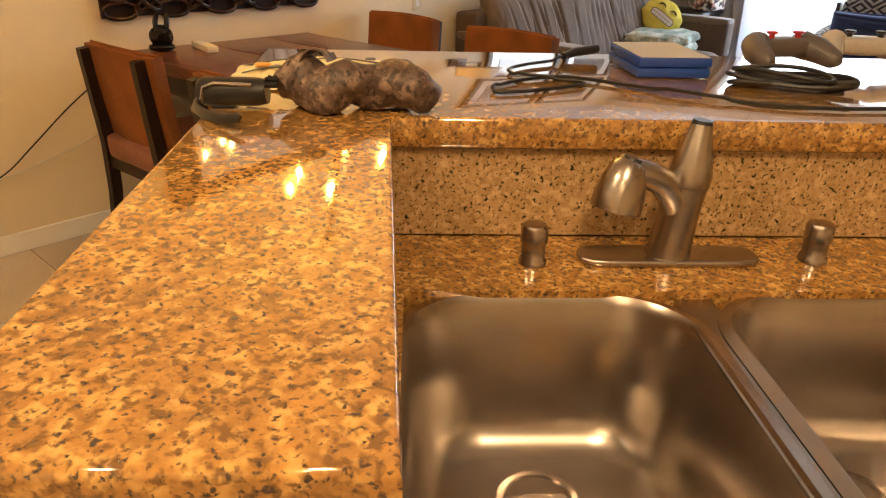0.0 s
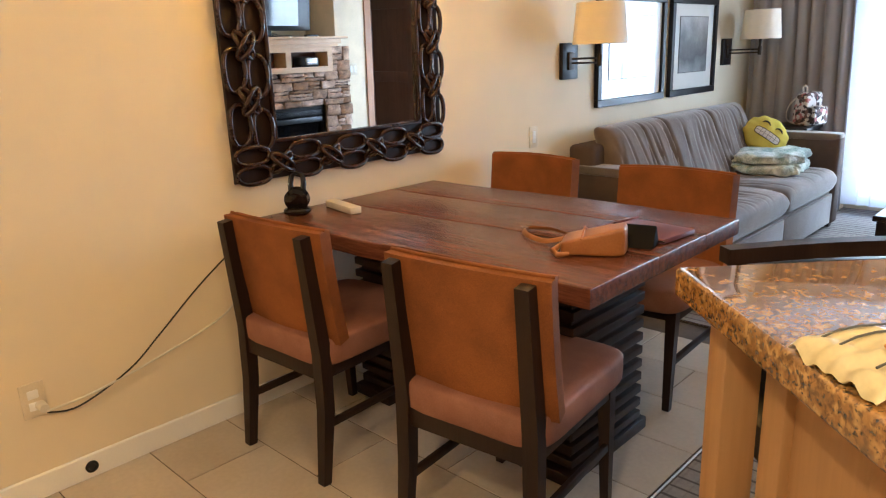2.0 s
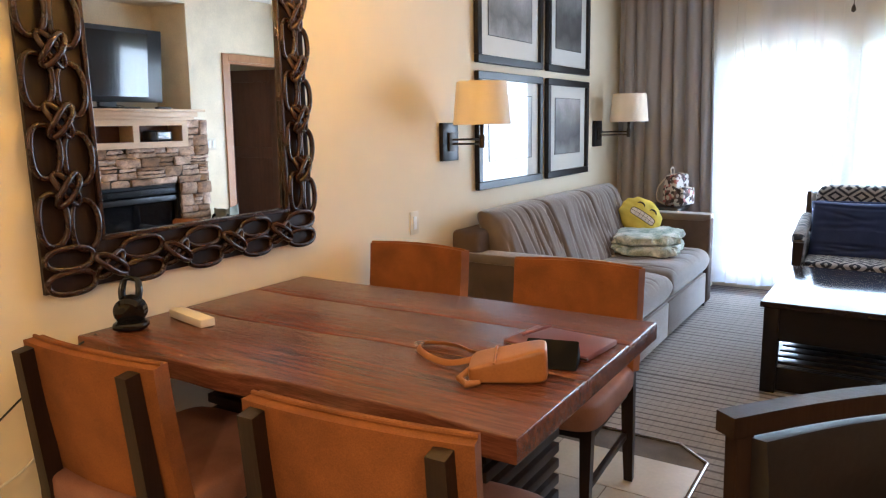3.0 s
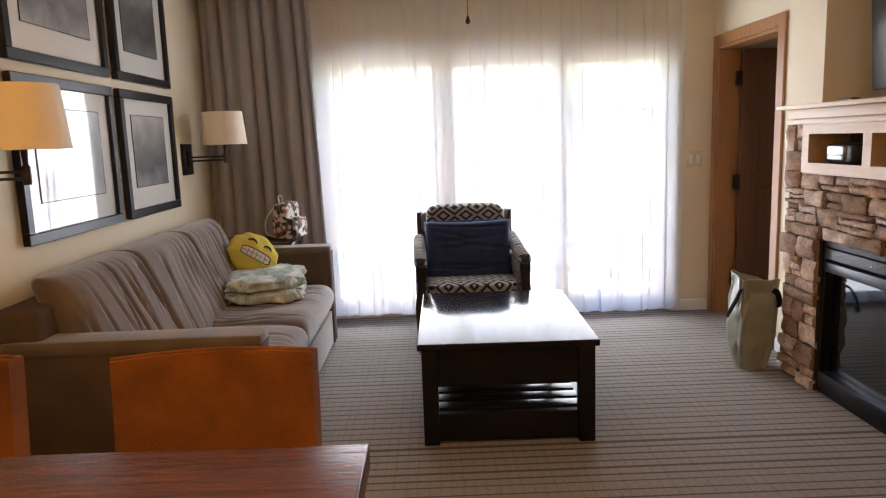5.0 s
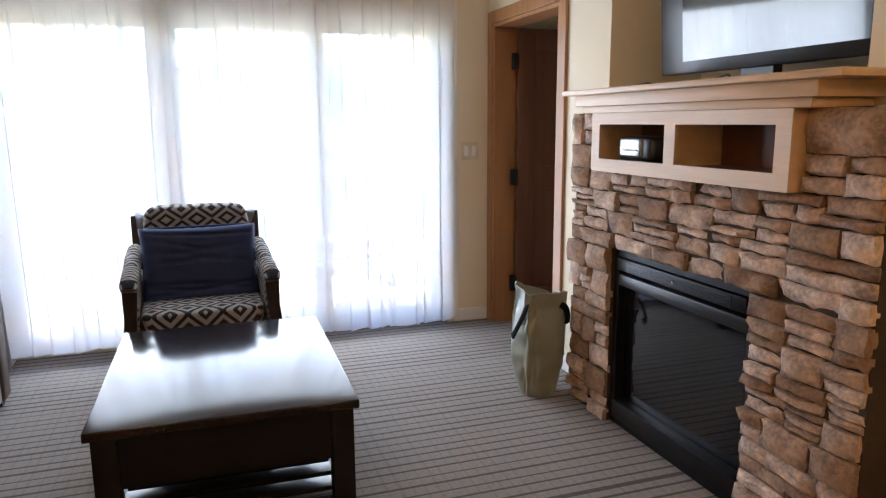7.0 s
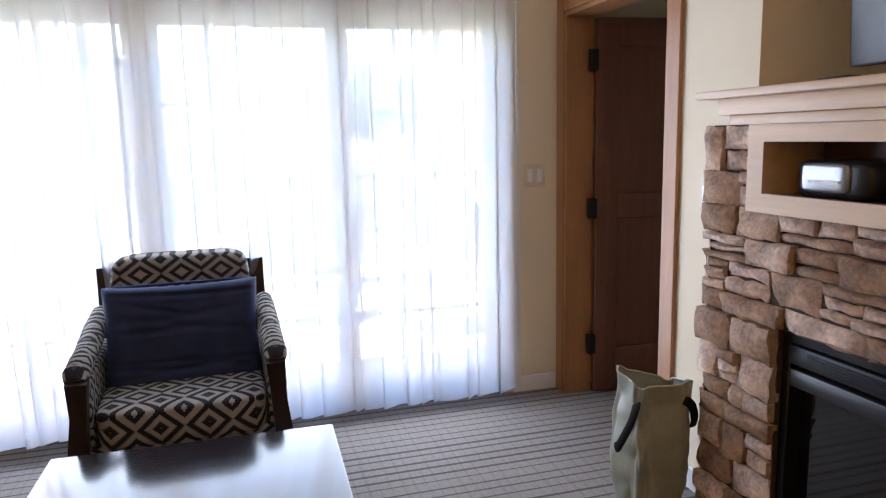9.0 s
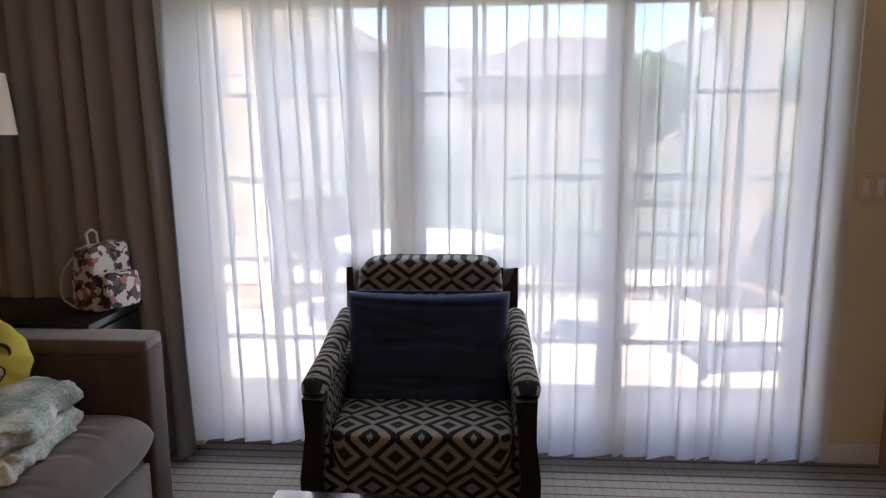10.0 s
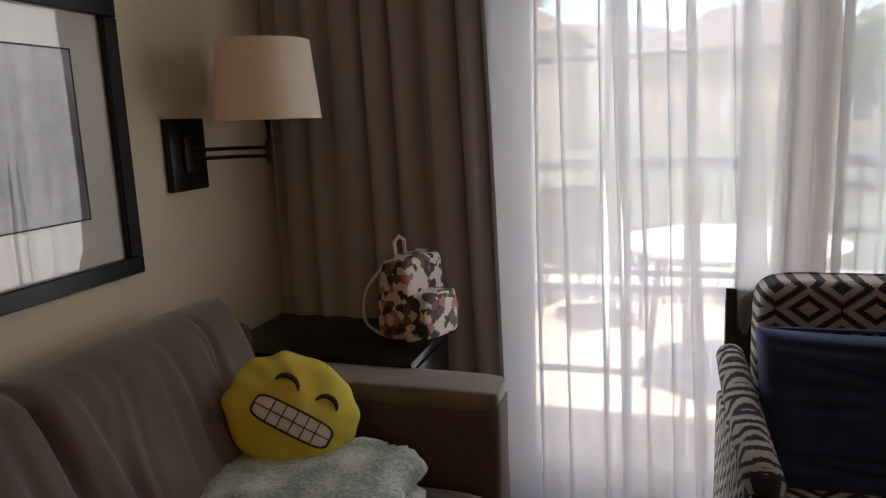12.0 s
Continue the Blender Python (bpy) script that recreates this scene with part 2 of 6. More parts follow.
def tube(points, radius, seg=10, closed=False, bm=None, flat=1.0):
    """A round bar along points; radius may be a list."""
    bm = bm or bmesh.new()
    pts = [Vector(p) for p in points]
    n = len(pts)
    rings = []
    up = None
    for i, p in enumerate(pts):
        a = pts[(i + 1) % n] if closed or i < n - 1 else p
        b = pts[i - 1] if closed or i > 0 else p
        d = (a - b).normalized()
        if up is None:
            up = d.orthogonal().normalized()
        up = (up - d * up.dot(d)).normalized()
        side = d.cross(up)
        r = radius[i] if isinstance(radius, (list, tuple)) else radius
        rings.append([bm.verts.new(p + r * (math.cos(w) * up + flat * math.sin(w) * side)) for w in (2 * math.pi * k / seg for k in range(seg))])
    for i in range(n if closed else n - 1):
        a, b = rings[i], rings[(i + 1) % n]
        for k in range(seg):
            bm.faces.new((a[k], a[(k + 1) % seg], b[(k + 1) % seg], b[k]))
    if not closed:
        bm.faces.new(rings[0][::-1])
        bm.faces.new(rings[-1])
    return bm


def lathe(profile, seg=24, bm=None, at=(0, 0, 0)):
    """Turn (radius, height) pairs round the z axis."""
    bm = bm or bmesh.new()
    rings = [[bm.verts.new((at[0] + r * math.cos(2 * math.pi * k / seg), at[1] + r * math.sin(2 * math.pi * k / seg), at[2] + z)) for k in range(seg)] for r, z in profile]
    for a, b in zip(rings, rings[1:]):
        for k in range(seg):
            bm.faces.new((a[k], a[(k + 1) % seg], b[(k + 1) % seg], b[k]))
    bm.faces.new(rings[0][::-1])
    bm.faces.new(rings[-1])
    return bm


def cushion(sx, sy, sz, e=0.35, nu=40, nv=20, puff=None, ruffle=0.0, freq=9.0, seed=0.0, bm=None, at=(0, 0, 0)):
    """A soft rounded block, sx by sy by sz, centred at at."""
    bm = bm or bmesh.new()
    sg = lambda c, p: math.copysign(abs(c) ** p, c)  # noqa: E731
    rows = []
    for j in range(nv + 1):
        w = -math.pi / 2 + math.pi * j / nv
        row = []
        for i in range(nu):
            a = 2 * math.pi * i / nu
            p = Vector((sx / 2 * sg(math.cos(w), e) * sg(math.cos(a), e), sy / 2 * sg(math.cos(w), e) * sg(math.sin(a), e), sz / 2 * sg(math.sin(w), e)))
            if puff:
                p = puff(p)
            if ruffle:
                p += p.normalized() * ruffle * noise.noise(p * freq + Vector((seed, seed * 2, 0)))
            row.append(p + Vector(at))
        rows.append(row)
    bot, top = bm.verts.new(sum(rows[0], Vector()) / nu), bm.verts.new(sum(rows[-1], Vector()) / nu)
    vs = [[bm.verts.new(p) for p in r] for r in rows[1:-1]]
    for a, b in zip(vs, vs[1:]):
        for i in range(nu):
            bm.faces.new((a[i], a[(i + 1) % nu], b[(i + 1) % nu], b[i]))
    for i in range(nu):
        bm.faces.new((bot, vs[0][(i + 1) % nu], vs[0][i]))
        bm.faces.new((top, vs[-1][i], vs[-1][(i + 1) % nu]))
    return bm


def padded(su, sv, h, nu, nv, place, dent=None):
    """A padded panel su by sv, h thick with soft edges; dent(u, v) sinks its front, place(u, v, w) sets it down."""
    bm = bmesh.new()
    grid = {}
    for side in (0, 1):
        for j in range(nv + 1):
            for i in range(nu + 1):
                rim = i in (0, nu) or j in (0, nv)
                if side and rim:
                    grid[1, i, j] = grid[0, i, j]
                    continue
                u, v = (math.copysign(1 - (1 - abs(2 * k / n_ - 1)) ** 1.5, k - n_ / 2) for k, n_ in ((i, nu), (j, nv)))
                q = max(0.0, (1 - abs(u) ** 14) * (1 - abs(v) ** 10)) ** 0.4
                w = h / 2 * q * (1 if side == 0 else -1)
                if side == 0 and dent:
                    w -= dent(u * su / 2, v * sv / 2) * q
                grid[side, i, j] = bm.verts.new(place(u * su / 2, v * sv / 2, w))
    for side in (0, 1):
        for j in range(nv):
            for i in range(nu):
                q = [grid[side, i, j], grid[side, i + 1, j], grid[side, i + 1, j + 1], grid[side, i, j + 1]]
                bm.faces.new(q if side == 0 else q[::-1])
    return bm


def creases(seed, count, length, reach, deep, along=0.5):
    """Soft folds across a panel: narrow valleys of uneven depth and slant, with low ridges beside them."""
    rnd = random.Random(seed)
    lines = [(rnd.uniform(-0.5, 0.5) * length, rnd.uniform(-0.25, 0.25), rnd.uniform(-0.3, 0.3) * reach, rnd.uniform(0.18, along) * reach, rnd.uniform(0.4, 1.0) * deep, rnd.uniform(0.008, 0.016)) for _ in range(count)]

    def f(u, v):
        s = 0.0
        for u0, slant, vm, vr, d, w in lines:
            x = (u - u0 - slant * (v - vm)) / w
            if abs(x) < 4:
                s += d * math.exp(-((v - vm) / vr) ** 2) * (1 - 0.5 * x * x) * math.exp(-0.5 * x * x)
        return s + 0.010 * noise.noise(Vector((u * 5, v * 5, seed)))
    return f


def sheet(f, nu, nv, bm=None, thick=0.0):
    """A grid over f(a, b); with thick, a closed slab of that thickness, a half to each side."""
    bm = bm or bmesh.new()

    def skin(off):
        g = []
        for j in range(nv + 1):
            row = []
            for i in range(nu + 1):
                a, b = i / nu, j / nv
                p = Vector(f(a, b))
                if off:
                    e = 0.02
                    du = Vector(f(min(1, a + e), b)) - Vector(f(max(0, a - e), b))
                    dv = Vector(f(a, min(1, b + e))) - Vector(f(a, max(0, b - e)))
                    p += du.cross(dv).normalized() * off
                row.append(bm.verts.new(p))
            g.append(row)
        for j in range(nv):
            for i in range(nu):
                bm.faces.new((g[j][i], g[j][i + 1], g[j + 1][i + 1], g[j + 1][i]))
        return g
    if not thick:
        skin(0)
        return bm
    ga, gb = skin(thick / 2), skin(-thick / 2)
    rim = [(0, i) for i in range(nu)] + [(j, nu) for j in range(nv)] + [(nv, i) for i in range(nu, 0, -1)] + [(j, 0) for j in range(nv, 0, -1)]
    for k, (j, i) in enumerate(rim):
        j2, i2 = rim[(k + 1) % len(rim)]
        bm.faces.new((ga[j][i], ga[j2][i2], gb[j2][i2], gb[j][i]))
    return bm


def prism(outline, z0, z1, bm=None, bevel=0.0):
    bm = bm or bmesh.new()
    a, b = [bm.verts.new((x, y, z0)) for x, y in outline], [bm.verts.new((x, y, z1)) for x, y in outline]
    n = len(a)
    fs = [bm.faces.new(a[::-1]), bm.faces.new(b)] + [bm.faces.new((a[i], a[(i + 1) % n], b[(i + 1) % n], b[i])) for i in range(n)]
    bmesh.ops.recalc_face_normals(bm, faces=fs)
    if bevel:
        bmesh.ops.bevel(bm, geom=list({e for f in fs[:2] for e in f.edges}), offset=bevel, segments=3, profile=0.5, affect="EDGES")
    return bm


def finish(name, bm, mat, smooth=40):
    bmesh.ops.recalc_face_normals(bm, faces=bm.faces[:])
    me = bpy.data.meshes.new(name)
    bm.to_mesh(me)
    bm.free()
    me.materials.append(mat)
    if smooth:
        me.polygons.foreach_set("use_smooth", [True] * len(me.polygons))
        me.set_sharp_from_angle(angle=radians(smooth))
    return me


def part(name, bm, mat, parent=None, label="", smooth=40):
    ob = new(name, finish(name, bm, mat, smooth))
    if parent:
        ob.parent = parent
    if label:
        tagged(ob, label)
    return ob


def structure(name, bm, mat, label, category="", smooth=40):
    return tagged(part(name, bm, mat, None, "", smooth), label, category or name.split("_")[0], "", "structure")


def thing(name, m, label, category, group=""):
    ob = new(name)
    ob.matrix_world = m
    ob.empty_display_size = 0.1
    return tagged(ob, label, category, group)


def solo(name, bm, mat, m, label, category, group="", smooth=40):
    ob = part(name, bm, mat, None, "", smooth)
    ob.matrix_world = m
    return tagged(ob, label, category, group)


# ---- the room's shell ----
WX, EX, NY, SY, CEIL = -3.0, 0.67, 6.5, -1.9, 2.55
WIN_L, WIN_R, WIN_T = -2.20, 0.38, 1.97
DOOR_N, DOOR_S, DOOR_T = 6.41, 5.53, 1.93
NICHE_N, NICHE_S, NICHE_B = 5.06, 3.72, 1.36

structure("wall_west", boxed(WX - 0.15, WX, SY - 0.15, NY + 0.25, 0, CEIL), M_WALL, "warm cream painted wall behind table and sofa")
bm = bmesh.new()
box(bm, WX, WIN_L, NY, NY + 0.25, 0, CEIL)
box(bm, WIN_R, EX + 2.2, NY, NY + 0.25, 0, CEIL)
box(bm, WIN_L, WIN_R, NY, NY + 0.25, WIN_T, CEIL)
structure("wall_north", bm, M_WALL, "cream painted wall round the wide patio window")
bm = bmesh.new()
box(bm, EX, EX + 0.13, DOOR_N, NY, 0, CEIL)
box(bm, EX, EX + 0.13, DOOR_S, DOOR_N, DOOR_T, CEIL)
box(bm, EX, EX + 0.13, NICHE_N, DOOR_S, 0, CEIL)
box(bm, EX, EX + 0.60, NICHE_S, NICHE_N, 0, NICHE_B)
box(bm, EX, EX + 0.60, NICHE_S, NICHE_N, 2.42, CEIL)
box(bm, EX + 0.50, EX + 0.60, NICHE_S, NICHE_N, NICHE_B, 2.42)
box(bm, EX + 0.13, EX + 0.60, NICHE_N, NICHE_N + 0.08, 0, CEIL)
box(bm, EX, EX + 0.60, 2.9, NICHE_S, 0, CEIL)
structure("wall_east", bm, M_WALL, "cream painted wall with doorway and television niche")
bm = bmesh.new()
box(bm, EX + 0.6, 2.6, 2.9, 3.05, 0, CEIL)
box(bm, 2.45, 2.6, SY, 2.9, 0, CEIL)
box(bm, WX, 2.6, SY - 0.15, SY, 0, CEIL)
structure("wall_south", bm, M_WALL, "plain cream kitchen walls")
bm = bmesh.new()
box(bm, EX + 2.05, EX + 2.2, 5.0, NY, 0, CEIL)
box(bm, EX + 0.6, EX + 2.2, NICHE_N + 0.08, NICHE_N + 0.2, 0, CEIL)
structure("wall_side_room", bm, M_WALL, "plain walls of the dim room beyond the door")
structure("ceiling", boxed(WX - 0.15, EX + 2.2, SY - 0.15, NY + 0.25, CEIL, CEIL + 0.15), M_CEIL, "white textured ceiling")

# floor: carpet and tile meet along a trim with a cut corner
TX, TY = -1.517, 3.46
structure("floor", prism([(-1.517, SY), (-1.517, 3.335), (-1.655, TY), (WX, TY), (WX, NY + 0.25), (EX + 2.2, NY + 0.25), (EX + 2.2, SY)], -0.06, 0.0), M_CARPET, "grey brown carpet with thin dark stripes", "carpet", 0)
tile_bed = structure("floor_tile_bed", prism([(WX, SY), (TX, SY), (TX, 3.335), (-1.655, TY), (WX, TY)], -0.06, -0.003), M_GROUT, "beige tiled dining floor with dark grout", "tiled floor", 0)
trim = tube([(TX, SY, 0.001), (TX, 3.335, 0.001), (-1.655, TY, 0.001), (WX, TY, 0.001)], 0.008, 8)
structure("trim", trim, M_STEEL, "dull metal strip between carpet and tile", "trim")


def baseboard(name, pts, label):
    bm = bmesh.new()
    for x0, x1, y0, y1 in pts:
        box(bm, x0, x1, y0, y1, 0.0, 0.085, 0.004, 1)
    return structure(name, bm, M_WHITE, label, "baseboard")


baseboard("baseboard_west", [(WX, WX + 0.014, SY, NY)], "white painted baseboard with a small cable hole")
baseboard("baseboard_north", [(WIN_R + 0.03, EX - 0.001, NY - 0.014, NY)], "short white painted baseboard under the switch")
baseboard("baseboard_east", [(EX - 0.014, EX, 5.12, 5.44), (EX - 0.014, EX, 2.9, 3.48)], "white painted baseboard beside the fireplace")

# ---- bar and sink ----
BAR = Matrix.Translation((-1.033, 1.082, 0)) @ Matrix(((0.7071, 0.7071, 0, 0), (0.7071, -0.7071, 0, 0), (0, 0, 1, 0), (0, 0, 0, 1)))


def in_bar(bm):
    """Bar coordinates (along the bar, towards the sink) to the room's."""
    bmesh.ops.transform(bm, matrix=BAR, verts=bm.verts[:])
    return bm


BL, BD, AW, AE = 1.9, 0.49, 0.245, 1.09
bar = thing("breakfast_bar", pose(0, 0, 0), "raised L-shaped breakfast bar with tan speckled granite top", "bar counter")
part("granite_top", in_bar(prism([(0, 0), (BL, 0), (BL, BD), (AW, BD), (AW + 0.024, AE), (0.045, AE)], 1.03, 1.07, bevel=0.006)), M_GRANITE, bar, "polished tan and brown granite slab")
part("backsplash", in_bar(boxed(AW - 0.015, BL, BD - 0.03, BD - 0.012, 0.912, 1.029)), M_SPLASH, bar, "speckled granite backsplash")
part("front_panel", in_bar(boxed(0.30, BL, 0.32, BD - 0.03, 0, 1.028)), M_CABINET, bar)
part("side_panel", in_bar(prism([(0.055, 0.15), (AW - 0.02, 0.15), (AW - 0.01, AE - 0.03), (0.08, AE - 0.03)], 0, 1.028)), M_CABINET, bar, "honey wood end panel")
for v0 in (0.155, 0.33, 0.60, 0.85):
    part("stile", in_bar(boxed(0.045 + 0.03 * (v0 - 0.15), 0.06 + 0.03 * (v0 - 0.15), v0, v0 + 0.045, 0, 1.026, bevel=0.002)), M_CABINET, bar)
part("post", in_bar(boxed(0.032, 0.078, 0.035, 0.085, 0, 1.028, bevel=0.004)), M_CABINET, bar, "square honey wood post")
counter = thing("sink_counter", pose(0, 0, 0), "lower granite kitchen counter with honey wood cabinet", "counter")
CU, CV = BL, 1.13
S1, S2, SV = (0.262, 0.572), (0.606, 0.93), (0.632, 1.03)
for r in ((AW - 0.01, CU, BD - 0.012, SV[0]), (AW - 0.01, CU, SV[1], CV), (AW - 0.01, S1[0], SV[0], SV[1]), (S2[1], CU, SV[0], SV[1])):
    part("granite_top", in_bar(boxed(*r, 0.875, 0.91)), M_GRANITE, counter)
part("cabinet", in_bar(boxed(S2[1] + 0.05, CU, BD, CV - 0.03, 0.0, 0.874)), M_CABINET, counter)
part("cabinet_front", in_bar(boxed(AW, S2[1] + 0.05, CV - 0.06, CV - 0.03, 0.0, 0.874)), M_CABINET, counter)


def basin(bm, u0, u1, v0, v1, top, depth):
    """A pressed bowl with round corners, open above."""
    rings = []
    cu, cv = (u0 + u1) / 2, (v0 + v1) / 2
    for k, (inset, z, r) in enumerate(((-0.014, top - 0.004, 0.10), (-0.002, top - 0.001, 0.09), (0.006, top - 0.012, 0.085), (0.012, top - depth * 0.75, 0.08), (0.022, top - depth * 0.92, 0.07), (0.05, top - depth, 0.05), (0.12, top - depth - 0.006, 0.03))):
        ring = []
        hu, hv = (u1 - u0) / 2 - inset, (v1 - v0) / 2 - inset
        for q, (sx, sy) in enumerate(((1, 1), (-1, 1), (-1, -1), (1, -1))):
            for i in range(9):
                w = math.pi / 2 * (q + i / 8)
                ring.append(bm.verts.new((cu + sx * (hu - r) + r * math.cos(w), cv + sy * (hv - r) + r * math.sin(w), z)))
        rings.append(ring)
    n = len(rings[0])
    for a, b in zip(rings, rings[1:]):
        for i in range(n):
            bm.faces.new((a[i], a[(i + 1) % n], b[(i + 1) % n], b[i]))
    bm.faces.new(rings[-1])
    return bm


sink = thing("sink", pose(0, 0, 0), "double stainless steel undermount sink", "sink")
for n_, (u0, u1) in enumerate((S1, S2)):
    part("bowl", in_bar(basin(bmesh.new(), u0, u1, SV[0], SV[1], 0.905, 0.19)), M_STEEL, sink, smooth=50)
    cu, cv = (u0 + u1) / 2 - 0.008, SV[0] + 0.115
    part("drain", in_bar(lathe([(0.045, 0), (0.045, 0.004), (0.038, 0.005), (0.034, -0.004), (0.012, -0.006)], 28, at=(cu, cv, 0.7105))), M_STEEL, sink, "round steel drain")
part("divider", in_bar(boxed(S1[1] - 0.004, S2[0] + 0.004, SV[0] - 0.005, SV[1] + 0.005, 0.86, 0.9)), M_STEEL, sink)


# ---- faucet and counter fittings ----
def bar_point(u, v, z):
    return BAR @ Vector((u, v, z))


faucet = thing("faucet", pose(0, 0, 0), "brushed steel pull-out kitchen faucet on an oval plate", "faucet")
plate = prism([(0.585 + 0.112 * math.copysign(abs(math.cos(w)) ** 0.32, math.cos(w)), 0.548 + 0.026 * math.copysign(abs(math.sin(w)) ** 0.6, math.sin(w))) for w in (2 * math.pi * k / 32 for k in range(32))], 0.91, 0.919, bevel=0.003)
part("base_plate", in_bar(plate), M_STEEL, faucet)
part("body", in_bar(tube([(0.586, 0.545, 0.917), (0.587, 0.545, 0.93), (0.591, 0.544, 0.97), (0.596, 0.543, 1.006)], [0.028, 0.026, 0.0245, 0.0245], 28)), M_STEEL, faucet)
part("lever", in_bar(tube([(0.5965, 0.543, 1.008), (0.598, 0.543, 1.02), (0.600, 0.541, 1.045), (0.6025, 0.539, 1.068), (0.6035, 0.538, 1.078)], [0.0255, 0.0255, 0.021, 0.0145, 0.0125], 24)), M_STEEL, faucet, "tapered steel lever")
part("lever_cap", in_bar(tube([(0.6036, 0.538, 1.0785), (0.604, 0.538, 1.083)], [0.0125, 0.011], 18)), M_BLACKPLASTIC, faucet, "dark cap on the lever")
part("spout", in_bar(tube([(0.588, 0.546, 0.972), (0.577, 0.550, 0.996), (0.560, 0.555, 1.014), (0.540, 0.559, 1.024), (0.523, 0.56, 1.028)], [0.019, 0.0175, 0.0165, 0.0165, 0.016], 20)), M_STEEL, faucet)
part("spray_head", in_bar(tube([(0.520, 0.560, 1.040), (0.518, 0.561, 1.035), (0.514, 0.563, 1.018), (0.509, 0.566, 0.998), (0.506, 0.568, 0.984)], [0.013, 0.020, 0.026, 0.0295, 0.030], 28)), M_STEEL, faucet, "bell-shaped steel spray head")
part("button", in_bar(tube([(0.5205, 0.560, 1.040), (0.522, 0.560, 1.0445)], [0.014, 0.011], 16)), M_BLACKPLASTIC, faucet, "dark rubber button")
for name, u, v in (("soap_dispenser_cap", 0.416, 0.56), ("air_gap_cap", 0.768, 0.55)):
    cap = lathe([(0.017, 0), (0.017, 0.006), (0.0145, 0.009), (0.0145, 0.027), (0.0165, 0.029), (0.0165, 0.047), (0.014, 0.051), (0.004, 0.052)], 24)
    bmesh.ops.translate(cap, verts=cap.verts[:], vec=bar_point(u, v, 0.91))
    solo(name, cap, M_STEEL, pose(0, 0, 0), "small brushed steel cap on the sink counter", "cap", "sink caps")

# ---- things on the bar ----
M_CAMO = granite("umbrella_fabric", (0.15, 0.095, 0.075), (0.05, 0.032, 0.026), (0.022, 0.016, 0.015), (0.27, 0.19, 0.145), 0.55, 0.55)
M_CORD = plain("black_cord", (0.012, 0.012, 0.013), 0.45)


def on_bar(name, u, v, z, turn, label, category, group=""):
    """A thing on the bar; its x runs along the bar."""
    p = bar_point(u, v, z)
    return thing(name, pose(p.x, p.y, p.z, 0, 0, 45 + turn), label, category, group)


umbrella = on_bar("umbrella", 0.198, 0.460, 1.071, -2, "folded umbrella in brown patterned fabric with black handle", "umbrella")


def furled(i, n=26):
    t = i / n
    r = 0.025 + 0.008 * math.exp(-((t - 0.22) / 0.2) ** 2) + 0.003 * math.exp(-((t - 0.75) / 0.2) ** 2) + 0.008 * noise.noise(Vector((t * 5, 0, 3)))
    return r * (1 - 0.75 * max(0, t - 0.9) / 0.1) if t > 0.9 else r * (0.55 + 0.45 * min(1, t / 0.12))


bm = tube([(-0.09 + 0.195 * i / 26, 0.01 * math.sin(i * 0.5), 0.028 + 0.004 * math.sin(i * 0.7)) for i in range(27)], [furled(i) for i in range(27)], 28)
for v in bm.verts:
    v.co += Vector((0, v.co.y, v.co.z - 0.034)) * (0.30 * noise.noise(v.co * 34) + 0.35 * abs(noise.noise(v.co * 21 + Vector((4, 0, 0)))) - 0.08)
    v.co.z = max(v.co.z, 0.001)
part("canopy", bm, M_CAMO, umbrella, "crumpled brown patterned fabric", 60)
bm = bmesh.new()
for k in range(5):
    tube([(-0.09, 0.006 * (k - 2), 0.03 + 0.004 * (k % 3)), (-0.105, 0.007 * (k - 2), 0.03 + 0.005 * (k % 2))], 0.004, 6, bm=bm)
part("flap", sheet(lambda a, b: Vector((-0.062 + 0.034 * a + 0.006 * b, -0.012 + 0.03 * b, 0.058 + 0.016 * math.sin(math.pi * a) ** 0.6 * (1 - 0.5 * b) + 0.004 * noise.noise(Vector((5 * a, 5 * b, 1))))), 10, 8, thick=0.002), M_CAMO, umbrella, "loose fabric flap", 60)
part("rib_ends", bm, M_BLACK, umbrella)
part("handle", tube([(-0.105, 0, 0.020), (-0.12, 0, 0.019), (-0.182, 0.0, 0.0185), (-0.190, 0, 0.0185)], [0.015, 0.0175, 0.0175, 0.012], 20), M_BLACKPLASTIC, umbrella, "black plastic handle")
part("trim_loop", tube([(-0.12, -0.0145, 0.030), (-0.165, -0.0145, 0.031), (-0.178, -0.0165, 0.026), (-0.182, -0.0165, 0.010)], 0.0025, 8), M_STEEL, umbrella, "thin silver line on the handle")
part("strap", tube([(-0.19, -0.005, 0.01), (-0.186, -0.03, 0.006), (-0.165, -0.062, 0.006), (-0.135, -0.09, 0.008), (-0.118, -0.102, 0.012), (-0.112, -0.107, 0.012)], [0.005, 0.006, 0.006, 0.007, 0.007, 0.005], 10, flat=0.5), M_BLACKPLASTIC, umbrella, "black wrist strap")

M_PACKET = plain("yellow_packet", (0.84, 0.74, 0.42), 0.35)
packet = on_bar("snack_packet", 0.135, 0.300, 1.071, 6, "pale yellow wrapped packet with small printed marks", "packet")
part("wrapper", sheet(lambda a, b: Vector((-0.12 + 0.24 * a, -0.055 + 0.11 * b, 0.002 + 0.026 * (math.sin(math.pi * a) * math.sin(math.pi * b)) ** 0.35 + 0.010 * noise.noise(Vector((a * 11, b * 6, 0))))), 60, 32, thick=0.0015), M_PACKET, packet, "", 60)
M_PRINT = plain("dark_print", (0.10, 0.10, 0.09), 0.5)
M_PRINT2 = plain("orange_print", (0.75, 0.35, 0.03), 0.5)
